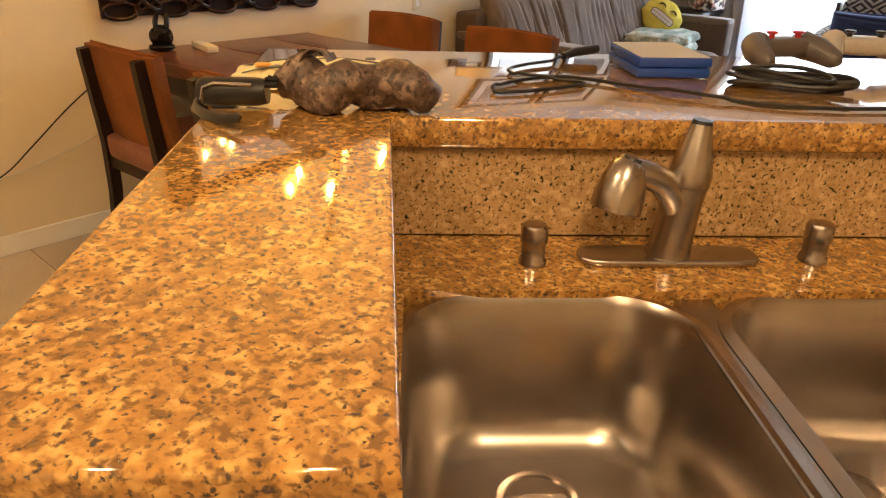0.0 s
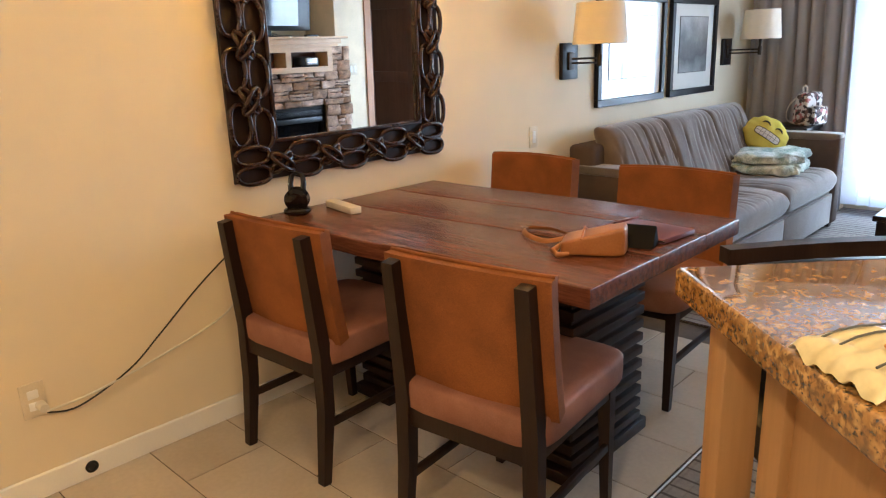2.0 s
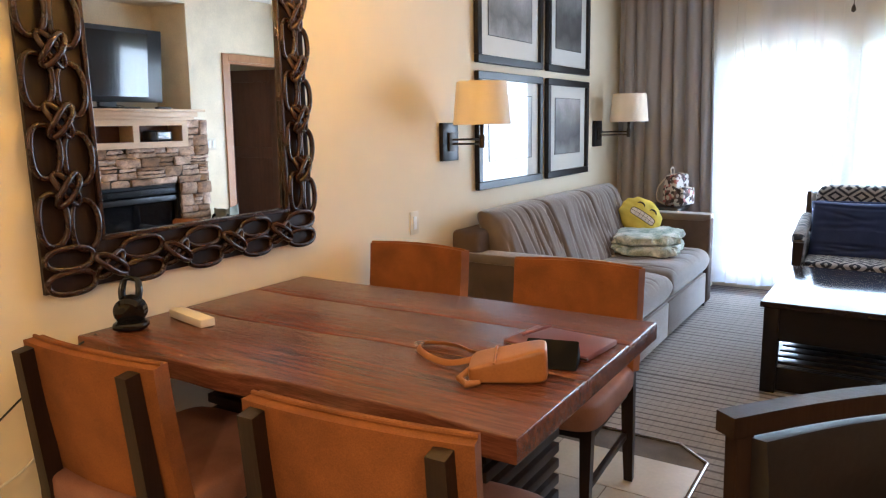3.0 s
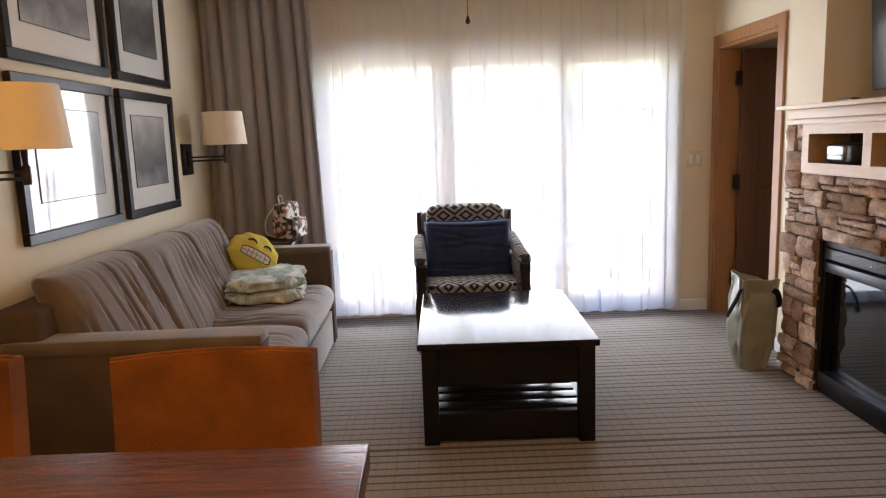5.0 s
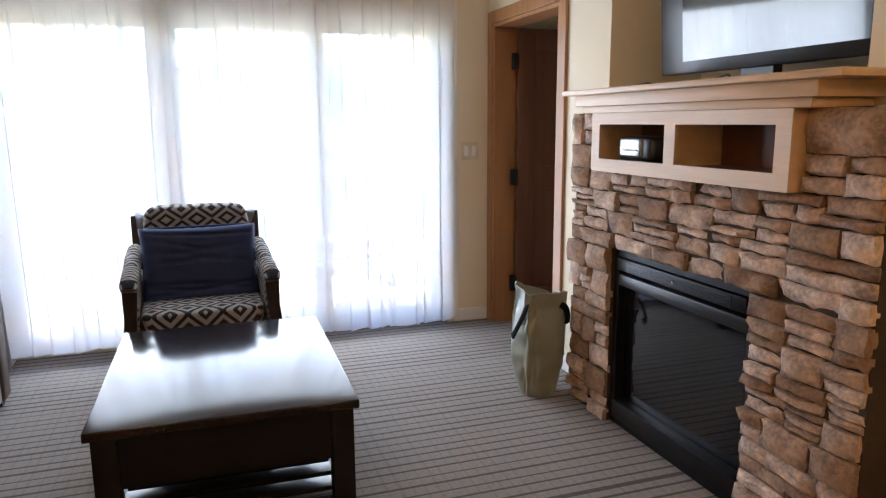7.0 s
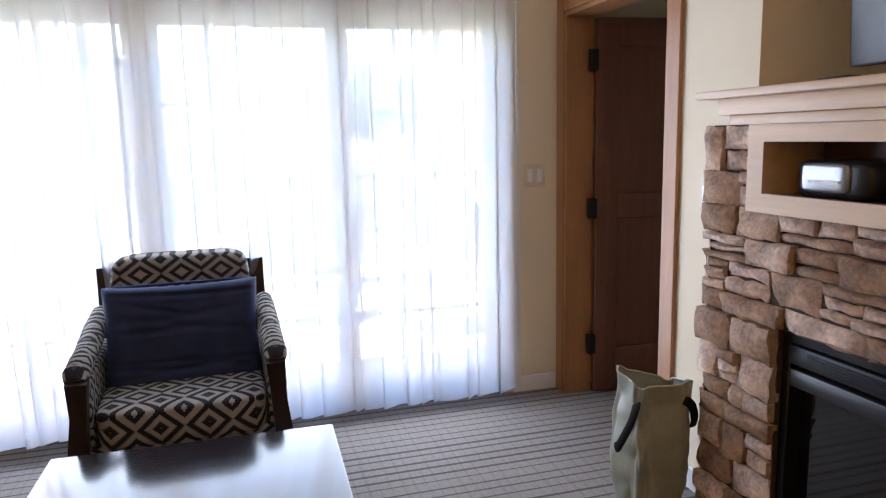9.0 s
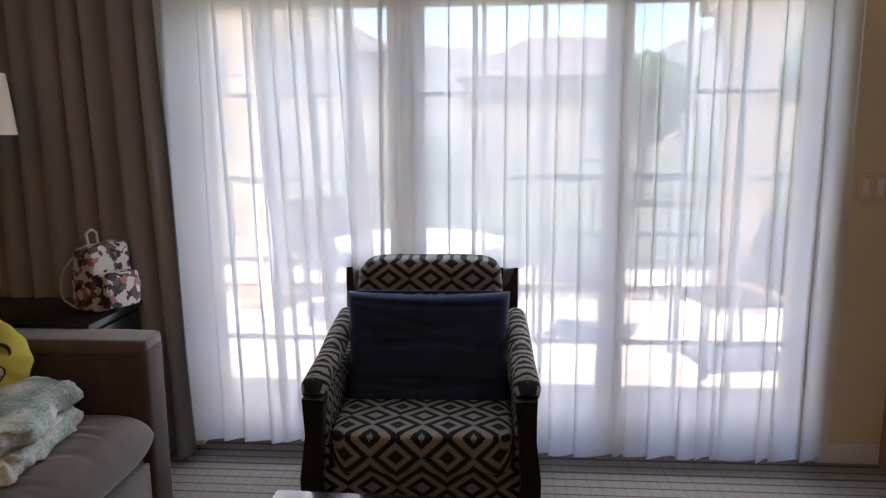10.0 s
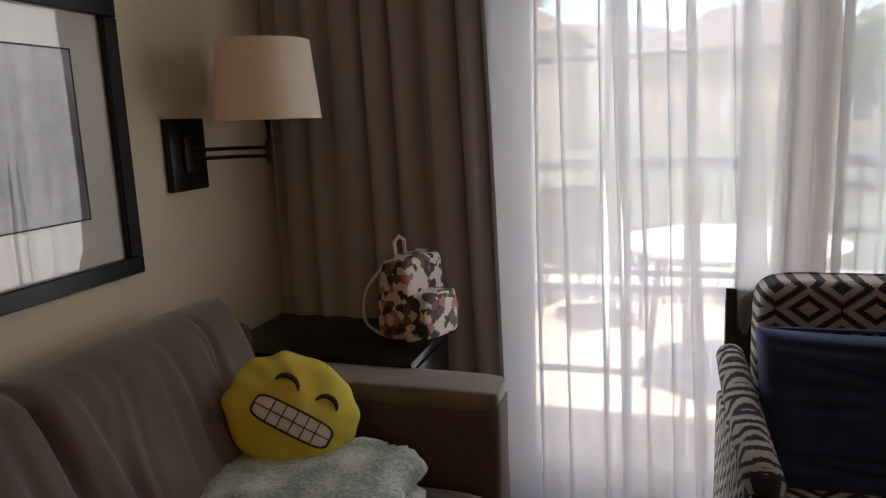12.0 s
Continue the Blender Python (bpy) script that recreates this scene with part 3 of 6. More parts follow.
for x, y, r, m_ in ((-0.075, -0.02, 0.012, M_PRINT2), (-0.055, -0.035, 0.008, M_PRINT), (-0.02, 0.015, 0.011, M_PRINT2), (0.075, 0.02, 0.008, M_PRINT)):
    part("printed_mark", lathe([(r, 0.0), (r * 0.9, 0.0015), (r * 0.2, 0.002)], 14, at=(x, y, 0.0285)), m_, packet)
for y in (-0.03, 0.012, 0.035):
    part("printed_line", tube([(-0.103 + 0.0171 * i, y + 0.004 * math.sin(i), 0.006 + 0.026 * (math.sin(math.pi * (0.07 + 0.0714 * i)) * math.sin(math.pi * (y + 0.055) / 0.11)) ** 0.35) for i in range(13)], 0.0012, 5), M_PRINT, packet)

M_BLUE = plain("blue_case", (0.02, 0.075, 0.42), 0.25)
M_SLEEVE = plain("pale_cover", (0.62, 0.60, 0.57), 0.3)
case = on_bar("game_case_stack", 0.672, 0.15, 1.071, 2, "two stacked blue plastic disc cases with pale covers", "disc case")
part("case", boxed(-0.058, 0.058, -0.08, 0.08, 0, 0.0145, bevel=0.003), M_BLUE, case)
part("case", boxed(-0.056, 0.06, -0.078, 0.082, 0.0155, 0.030, bevel=0.003), M_BLUE, case)
part("cover", boxed(-0.053, 0.057, -0.075, 0.079, 0.0302, 0.0312), M_SLEEVE, case, "pale printed cover")

cable = thing("usb_cable", pose(0, 0, 0), "black charging cable lying in loops on the bar", "cable")
pts = [(0.53, 0.08), (0.50, 0.115), (0.455, 0.15), (0.42, 0.20), (0.44, 0.25), (0.52, 0.29), (0.47, 0.335), (0.39, 0.365), (0.385, 0.33), (0.43, 0.28), (0.50, 0.25), (0.60, 0.32), (0.70, 0.40), (0.80, 0.435), (0.95, 0.425), (1.05, 0.40)]


def smooth_path(p, k=6):
    out = []
    for i in range(len(p) - 1):
        a, b, c, d = (Vector(p[max(0, min(len(p) - 1, i + o))]) for o in (-1, 0, 1, 2))
        for s in range(k):
            t = s / k
            out.append(0.5 * (2 * b + (c - a) * t + (2 * a - 5 * b + 4 * c - d) * t * t + (3 * b - a - 3 * c + d) * t ** 3))
    return out + [Vector(p[-1])]


part("cord", in_bar(tube([(q[0], q[1], 1.0745 + 0.003 * (i % 30 < 6)) for i, q in enumerate(smooth_path(pts, 8))], 0.0026, 8)), M_CORD, cable)
part("plug", in_bar(tube([(0.53, 0.08, 1.077), (0.555, 0.055, 1.081), (0.60, 0.03, 1.083)], [0.006, 0.008, 0.008], 10)), M_BLACKPLASTIC, cable)

M_PAD2 = plain("pale_controller", (0.50, 0.47, 0.44), 0.4)
M_RED = plain("red_plastic", (0.45, 0.02, 0.02), 0.35)


def controller(u, v, turn, mat, knob, label):
    c = on_bar("game_controller", u, v, 1.071, turn, label, "game controller", "game controllers")
    bm = cushion(0.105, 0.05, 0.032, 0.55, 28, 12, at=(0, 0, 0.032))
    for s in (-1, 1):
        tube([(s * 0.045, 0.005, 0.034), (s * 0.06, -0.02, 0.028), (s * 0.066, -0.055, 0.018), (s * 0.064, -0.068, 0.016)], [0.024, 0.022, 0.016, 0.008], 14, bm=bm)
    part("shell", bm, mat, c, "", 60)
    for s in (-1, 1):
        part("stick", lathe([(0.005, 0), (0.005, 0.007), (0.009, 0.009), (0.009, 0.012), (0.003, 0.013)], 16, at=(s * 0.026, -0.006, 0.046)), knob, c)
        part("pad", lathe([(0.012, 0), (0.012, 0.002), (0.004, 0.003)], 14, at=(s * 0.045, 0.012, 0.046)), M_BLACKPLASTIC, c)
    return c


controller(0.90, 0.10, 12, plain("grey_controller", (0.12, 0.105, 0.105), 0.4), M_RED, "dark grey game controller with red thumb sticks")
controller(1.06, 0.07, -8, M_PAD2, M_BLACKPLASTIC, "pale grey game controller with dark thumb sticks")
bundle = on_bar("coiled_cable", 0.83, 0.29, 1.071, 0, "bundle of coiled black controller cables", "cable")
for k in range(6):
    part("coil", tube([(0.012 * math.sin(2.1 * k) + (0.088 - 0.006 * k) * math.cos(w + 0.5 * k), 0.01 * math.cos(1.3 * k) + (0.030 + 0.005 * k) * math.sin(w), 0.006 + 0.003 * k + 0.004 * math.sin(2 * w + 1.7 * k)) for w in (2 * math.pi * i / 28 for i in range(28))], 0.0035, 7, True), M_CORD, bundle)

# ---- bar stools ----
M_LEATHER = material("black_leather", (0.022, 0.018, 0.018), 0.4, (0.012, 0.01, 0.01), 10, 90, 0.3)


def bar_stool(u, v, turn):
    """A counter stool facing the bar; its back is turned to the room."""
    p = bar_point(u, v, 0)
    s = thing("bar_stool", pose(p.x, p.y, 0, 0, 0, 45 + turn), "dark wood bar stool with black leather back", "bar stool", "stools at the bar")
    for x in (-0.2, 0.2):
        part("back_post", tube([(x, 0.20, 0), (x, 0.185, 0.35), (x, 0.185, 0.68), (x, 0.20, 0.98)], [0.017, 0.021, 0.021, 0.017], 4), M_DARK, s)
        part("front_leg", tube([(x, -0.17, 0), (x, -0.17, 0.66)], [0.016, 0.021], 4), M_DARK, s)
        part("side_rail", boxed(x - 0.01, x + 0.01, -0.17, 0.19, 0.28, 0.31, bevel=0.003), M_DARK, s)
    part("foot_rail", boxed(-0.2, 0.2, -0.18, -0.16, 0.2, 0.23, bevel=0.003), M_DARK, s)
    part("seat", cushion(0.44, 0.42, 0.09, 0.3, 36, 12, at=(0, 0, 0.70)), M_LEATHER, s)
    part("top_rail", sheet(lambda a, b: Vector((-0.225 + 0.45 * a, 0.195 + 0.02 * math.sin(math.pi * a), 0.962 + 0.028 * b)), 16, 2, thick=0.032), M_DARK, s, "dark wood top rail")
    part("back_pad", sheet(lambda a, b: Vector((-0.19 + 0.38 * a, 0.18 + 0.02 * math.sin(math.pi * a) - 0.012 * math.sin(math.pi * b), 0.74 + 0.219 * b)), 16, 10, thick=0.035), M_LEATHER, s, "black leather back pad")
    return s


bar_stool(0.435, -0.15, 0)
bar_stool(0.87, -0.15, 2)
bar_stool(1.38, -0.15, -2)

# ---- dining table and chairs ----
def dining_table():
    t = thing("dining_table", pose(-2.255, 2.165, 0), "thick dark reddish plank dining table with live edges", "table")
    x0, x1 = -0.72, 0.715
    y0 = lambda x: -0.505 + 0.05 * (x - x0) / 1.435 + 0.012 * math.sin(5 * x) + 0.006 * math.sin(17 * x)  # noqa: E731
    y1 = lambda x: 0.452 + 0.02 * (x - x0) / 1.435 + 0.008 * math.sin(6 * x + 1)  # noqa: E731
    for k, (fa, fb) in enumerate(((0, 0.39), (0.393, 0.72), (0.723, 1.0))):
        n = 26
        xs = [x0 + (x1 - x0) * i / n for i in range(n + 1)]
        out = [(x, y0(x) + (y1(x) - y0(x)) * fa) for x in xs] + [(x, y0(x) + (y1(x) - y0(x)) * fb) for x in xs[::-1]]
        part("plank", prism(out, 0.708, 0.765 - 0.0008 * k, bevel=0.006), M_TABLE, t, "worn reddish plank")
    for x in (-0.42, 0.42):
        ped = part("pedestal", boxed(x - 0.07, x + 0.07, -0.20, 0.20, 0.03, 0.707), M_DARK, t, "ribbed dark wood pedestal")
        for k in range(13):
            z = 0.05 + 0.05 * k
            part("slat", boxed(x - 0.09, x + 0.09, -0.22, 0.22, z, z + 0.03, bevel=0.004), M_DARK, ped)
        part("foot", boxed(x - 0.10, x + 0.10, -0.25, 0.25, 0.0, 0.045, bevel=0.005), M_DARK, ped)
    return t


dining_table()


def dining_chair(m, label):
    c = thing("dining_chair", m, label, "chair", "chairs round the table")
    for s in (-1, 1):
        part("back_post", tube([(s * 0.205, -0.235, 0.0), (s * 0.205, -0.205, 0.25), (s * 0.202, -0.20, 0.45), (s * 0.20, -0.235, 0.83)], [0.022, 0.029, 0.031, 0.026], 4, flat=1.1), M_DARK, c)
        part("front_leg", tube([(s * 0.19, 0.248, 0.0), (s * 0.19, 0.235, 0.40)], [0.019, 0.028], 4), M_DARK, c)
        part("side_rail", boxed(s * 0.195 - 0.011, s * 0.195 + 0.011, -0.2, 0.23, 0.355, 0.41, bevel=0.003), M_DARK, c)
        part("side_stretcher", boxed(s * 0.195 - 0.009, s * 0.195 + 0.009, -0.2, 0.235, 0.18, 0.205, bevel=0.003), M_DARK, c)
    part("front_rail", boxed(-0.19, 0.19, 0.22, 0.242, 0.355, 0.41, bevel=0.003), M_DARK, c)
    part("back_rail", boxed(-0.2, 0.2, -0.215, -0.193, 0.355, 0.41, bevel=0.003), M_DARK, c)
    part("seat", cushion(0.475, 0.53, 0.105, 0.28, 48, 16, at=(0, 0.045, 0.445), ruffle=0.006, freq=6), M_SEAT, c, "padded rust suede seat")

    def back(a, b):
        x = -0.245 + 0.49 * a
        lift = 0.006 * math.sin(math.pi * a)
        return Vector((x, -0.165 - 0.045 * b + 0.028 * (2 * a - 1) ** 2 - 0.006 * math.sin(math.pi * b), 0.475 + (0.366 + lift) * b))
    bm = sheet(back, 24, 14, thick=0.048)
    es = [e for e in bm.edges if len(e.link_faces) == 2 and e.calc_face_angle(0) > 0.9]
    bmesh.ops.bevel(bm, geom=es, offset=0.012, segments=3, profile=0.5, affect="EDGES")
    part("backrest", bm, M_RUST, c, "rust orange suede back panel", 55)
    part("piping", tube([back(i / 24, 1.0) + Vector((0, 0.004, 0.003)) for i in range(25)], 0.005, 8), M_RUST, c)
    return c


chair = dining_chair(pose(-2.57, 1.655, 0, 0, 0, 3), "rust suede dining chair with dark wood legs, near the wall outlet")
for m, lab in ((pose(-1.785, 1.68, 0, 0, 0, 6), "rust suede dining chair with dark legs, at the table's open corner"),
               (pose(-2.70, 2.855, 0, 0, 0, 180), "rust suede dining chair tucked between table and sofa"),
               (pose(-1.94, 2.815, 0, 0, 0, 183), "rust suede dining chair between table and sofa arm")):
    tagged(copy_thing(chair, m), lab)

# ---- things on the table ----
M_TAN = material("tan_leather", (0.42, 0.17, 0.04), 0.35, (0.30, 0.11, 0.025), 8, 160, 0.2)
purse = thing("handbag", pose(-1.71, 1.995, 0.766, 0, 0, 24), "small tan leather handbag with strap lying on the table", "handbag")
part("body", cushion(0.185, 0.14, 0.085, 0.26, 48, 18, at=(0, 0, 0.042), puff=lambda p: Vector((p.x, p.y * (0.82 - 1.7 * p.x), p.z * (0.75 + 3.2 * p.x) + (0.042 * (3.2 * p.x - 0.25)))), ruffle=0.004, freq=12), M_TAN, purse, "", 50)
part("flap_edge", tube([(-0.03, -0.06, 0.05), (-0.028, 0.0, 0.074), (-0.03, 0.058, 0.05)], 0.003, 8), M_TAN, purse)
part("strap", tube(smooth_path([(-0.085, 0.03, 0.03), (-0.15, 0.055, 0.009), (-0.21, 0.10, 0.008), (-0.25, 0.17, 0.008), (-0.235, 0.21, 0.009), (-0.16, 0.19, 0.012), (-0.08, 0.10, 0.02), (-0.03, 0.05, 0.04)], 8), 0.0085, 8, flat=0.3), M_TAN, purse, "thin tan leather strap")
part("tassel", tube([(-0.085, -0.03, 0.03), (-0.11, -0.06, 0.012), (-0.09, -0.09, 0.01), (-0.06, -0.08, 0.012)], [0.006, 0.009, 0.009, 0.006], 10), M_TAN, purse)
part("buckle", tube([(-0.252 + 0.012 * math.cos(w), 0.195 + 0.012 * math.sin(w), 0.013) for w in (2 * math.pi * k / 14 for k in range(14))], 0.0022, 6, True), M_STEEL, purse, "small steel ring")
M_PLUM = material("plum_cover", (0.20, 0.065, 0.07), 0.45, (0.15, 0.05, 0.055), 8, 200, 0.15)
tab = thing("tablet", pose(-1.70, 2.275, 0.766, 0, 0, -6), "tablet in a plum folding cover on the table", "tablet")
part("cover", boxed(-0.125, 0.125, -0.088, 0.088, 0, 0.016, bevel=0.004), M_PLUM, tab)
part("edge", boxed(-0.118, 0.127, -0.09, -0.084, 0.005, 0.011, bevel=0.001), M_STEEL, tab, "silver tablet edge")
part("pen", tube([(-0.10, -0.03, 0.019), (-0.055, 0.045, 0.034)], 0.004, 8), M_PLUM, tab)
bm = prism([(0.0, -0.038), (0.0, 0.038), (-0.062, 0.004)], -0.065, 0.065, bevel=0.004)
bmesh.ops.rotate(bm, cent=(0, 0, 0), matrix=Matrix.Rotation(radians(90), 3, "Y"), verts=bm.verts[:])
solo("glasses_case", bm, plain("matt_black_card", (0.008, 0.008, 0.009), 0.75, spec=0.15), pose(-1.655, 2.125, 0.7665, 0, 0, 14), "black folded triangular glasses case beside the handbag", "glasses case")
solo("white_box", boxed(-0.115, 0.095, -0.024, 0.024, 0, 0.026, bevel=0.003), plain("white_card", (0.80, 0.74, 0.64), 0.5), pose(-2.79, 1.935, 0.766, 0, 0, -11), "narrow white cardboard box on the table", "box")
stand = thing("charging_stand", pose(-2.885, 1.785, 0.766, 0, 0, 38), "small glossy black charging stand with curved back", "charger")
M_GLOSS = plain("gloss_black", (0.008, 0.008, 0.009), 0.08)
part("base", cushion(0.10, 0.085, 0.03, 0.6, 28, 12, at=(0, 0, 0.015)), M_GLOSS, stand)
part("disc", tube([(0, 0.03, 0.062), (0, 0.022, 0.06), (0, -0.012, 0.055), (0, -0.02, 0.053)], [0.036, 0.046, 0.046, 0.034], 28), M_GLOSS, stand, "round glossy black dial")
for s_ in (-1, 1):
    part("strap", tube([(s_ * 0.022, 0.012, 0.085), (s_ * 0.026, 0.02, 0.115), (s_ * 0.022, 0.03, 0.14), (s_ * 0.016, 0.034, 0.15)], [0.012, 0.012, 0.011, 0.008], 12, flat=0.5), M_GLOSS, stand, "curved black strap")
part("strap_bridge", tube([(-0.018, 0.034, 0.148), (0, 0.038, 0.152), (0.018, 0.034, 0.148)], 0.007, 8), M_GLOSS, stand)

# ---- mirror ----
def carved_mirror():
    y0, y1, z0, z1, w, ws = 1.585, 2.70, 0.89, 2.28, 0.158, 0.20
    m = thing("wall_mirror", pose(WX, (y0 + y1) / 2, z0), "large wall mirror in dark carved chain-link wooden frame", "mirror")
    hy, h = (y1 - y0) / 2, z1 - z0
    for a, b, c, d in ((-hy + 0.01, hy - 0.01, 0.01, w - 0.012), (-hy + 0.01, hy - 0.01, h - w + 0.012, h - 0.01), (-hy + 0.01, -hy + ws - 0.012, w - 0.012, h - w + 0.012), (hy - w + 0.012, hy - 0.01, w - 0.012, h - w + 0.012)):
        part("backing_rail", boxed(0.002, 0.016, a, b, c, d), M_DARK, m)
    bm = bmesh.new()
    for a, b, c, d in ((-hy + ws - 0.014, hy - w + 0.014, w - 0.014, w), (-hy + ws - 0.014, hy - w + 0.014, h - w, h - w + 0.014), (-hy + ws - 0.014, -hy + ws, w, h - w), (hy - w, hy - w + 0.014, w, h - w)):
        box(bm, 0.014, 0.034, a, b, c, d, 0.003, 1)
    part("inner_bead", bm, M_MIRFRAME, m)
    bm = boxed(0.017, 0.022, -hy + ws, hy - w, w, h - w)
    bmesh.ops.rotate(bm, cent=(0.02, 0, h / 2), matrix=Matrix.Rotation(radians(0.45), 3, "Z") @ Matrix.Rotation(radians(0.75), 3, "Y"), verts=bm.verts[:])
    part("glass", bm, M_MIRROR, m, "clear mirror glass", 0)

    def ring(la, lb, turn, bow):
        """A carved link la by lb, turned in the frame's plane; bow lifts its ends."""
        pts = []
        for k in range(28):
            a = 2 * math.pi * k / 28
            y, z = la / 2 * math.copysign(abs(math.cos(a)) ** 0.85, math.cos(a)), lb / 2 * math.copysign(abs(math.sin(a)) ** 0.85, math.sin(a))
            pts.append((0.030 + bow * math.cos(2 * a), y * math.cos(turn) - z * math.sin(turn), y * math.sin(turn) + z * math.cos(turn)))
        return finish("link", tube(pts, 0.0102, 8, True, flat=0.95), M_MIRFRAME, 60)
    tall, wide = ring(0.064, 0.142, 0.0, 0.004), ring(0.142, 0.064, 0.0, -0.004)
    broad = ring(0.082, 0.15, 0.0, 0.004)
    cross = [ring(0.034, 0.108, q * 0.62, 0.007) for q in (1, -1)]
    cross_flat = [ring(0.108, 0.034, q * 0.62, -0.007) for q in (1, -1)]

    def put(me, y, z, dx=0.0):
        o = new("link", me)
        o.parent = m
        o.location = (dx, y, z)
    ny, span = 5, 2 * hy - 0.17
    for j in range(ny):
        y = -hy + 0.085 + span * j / (ny - 1)
        for base in (0.0, h - 0.143):
            put(wide, y, base + 0.036)
            put(wide, y, base + 0.107)
            if j < ny - 1:
                for q in (0, 1):
                    put(cross_flat[q], y + span / (ny - 1) / 2, base + 0.0715, 0.006 + 0.012 * q)
    nz = 6
    step = (h - 0.286 + 0.06) / nz
    for j in range(nz):
        z = 0.143 - 0.03 + step * (j + 0.5)
        for c, gap, link in ((-hy + 0.092, 0.046, broad), (hy - 0.0715, 0.0355, tall)):
            put(link, c - gap, z + 0.012)
            put(link, c + gap, z - 0.012)
            if j < nz - 1:
                for q in (0, 1):
                    put(cross[q], c, z + step / 2, 0.006 + 0.012 * q)


carved_mirror()

# ---- outlets, switches and cords ----
def wall_plate(m, kind, label):
    p = thing("outlet" if kind == "outlet" else "light_switch", m, label, "outlet" if kind == "outlet" else "switch")
    w = {"outlet": 0.036, "switch": 0.036, "double": 0.058}[kind]
    part("plate", boxed(0, 0.006, -w, w, -0.058, 0.058, bevel=0.002), M_PLATE, p)
    for k in ((-0.02, 0.02) if kind != "switch" else (0,)):
        if kind == "outlet":
            part("socket", boxed(0.0055, 0.008, -0.016, 0.016, k - 0.014, k + 0.014, bevel=0.002), M_WHITE, p)
        else:
            k = k * 1.3
            part("rocker", boxed(0.0055, 0.010, k - 0.014, k + 0.014, -0.033, 0.033, bevel=0.002), M_WHITE, p)
    return p


wall_plate(pose(WX, 0.815, 0.335), "outlet", "ivory wall outlet with two cords plugged in")
wall_plate(pose(WX, 3.44, 0.875), "switch", "ivory wall plate above the sofa arm height")
wall_plate(pose(0.535, NY, 1.14, 0, 0, -90), "double", "ivory double light switch beside the curtain")
wall_plate(pose(EX, 5.27, 1.12, 0, 0, 180), "double", "ivory double switch between door and fireplace")
cords = thing("power_cords", pose(0, 0, 0), "black and white power cords hanging from the outlet", "cord")
M_WCORD = plain("white_cord", (0.75, 0.70, 0.60), 0.5)
part("plug", tube([(WX + 0.008, 0.83, 0.315), (WX + 0.05, 0.83, 0.315)], [0.016, 0.014], 10), M_WCORD, cords, "white charger plug")
part("black_cord", tube(smooth_path([(-2.95, 0.835, 0.300), (-2.95, 0.93, 0.285), (-2.95, 1.10, 0.35), (-2.95, 1.22, 0.44), (-2.955, 1.40, 0.58), (-2.96, 1.62, 0.72), (-2.93, 1.70, 0.767)], 6), 0.003, 6), M_CORD, cords)
part("white_cord", tube(smooth_path([(-2.95, 0.835, 0.305), (-2.95, 0.95, 0.31), (-2.95, 1.10, 0.335), (-2.95, 1.25, 0.37), (-2.95, 1.38, 0.405), (-2.95, 1.5, 0.46), (-2.955, 1.62, 0.60)], 6), 0.0042, 6), M_WCORD, cords)
solo("cable_hole", lathe([(0.021, 0), (0.021, 0.004), (0.013, 0.005), (0.012, 0.001)], 20), M_BLACKPLASTIC, pose(WX + 0.0142, 0.94, 0.042, 0, 90, 0), "round dark cable grommet in the baseboard", "grommet")

# ---- chandelier over the table ----
def chandelier():
    c = thing("chandelier", pose(-2.12, 2.2, 1.95), "bronze chandelier with candle bulbs over the dining table", "chandelier")
    part("stem", tube([(0, 0, -0.02), (0, 0, CEIL - 1.95)], 0.010, 10), M_BRONZE, c)
    part("canopy", lathe([(0.06, 0.575), (0.055, 0.595), (0.02, 0.5999)], 24), M_BRONZE, c)
    part("hub", lathe([(0.01, -0.06), (0.03, -0.045), (0.025, 0.0), (0.012, 0.03)], 20), M_BRONZE, c)
    for k in range(6):
        a = math.pi / 3 * k + 0.25
        d = Vector((math.cos(a), math.sin(a), 0))
        arm = part("arm", tube([d * 0.02 + Vector((0, 0, -0.03)), d * 0.12 + Vector((0, 0, -0.075)), d * 0.24 + Vector((0, 0, -0.05)), d * 0.27 + Vector((0, 0, 0.0))], 0.008, 8), M_BRONZE, c)
        part("candle", lathe([(0.03, -0.004), (0.03, 0.004), (0.013, 0.006), (0.012, 0.075)], 14, at=tuple(d * 0.27)), M_WCORD, arm)
        part("bulb", lathe([(0.008, 0.076), (0.017, 0.095), (0.014, 0.12), (0.003, 0.148)], 14, at=tuple(d * 0.27)), M_BULB, arm, "glowing warm candle bulb")
    return c


chandelier()

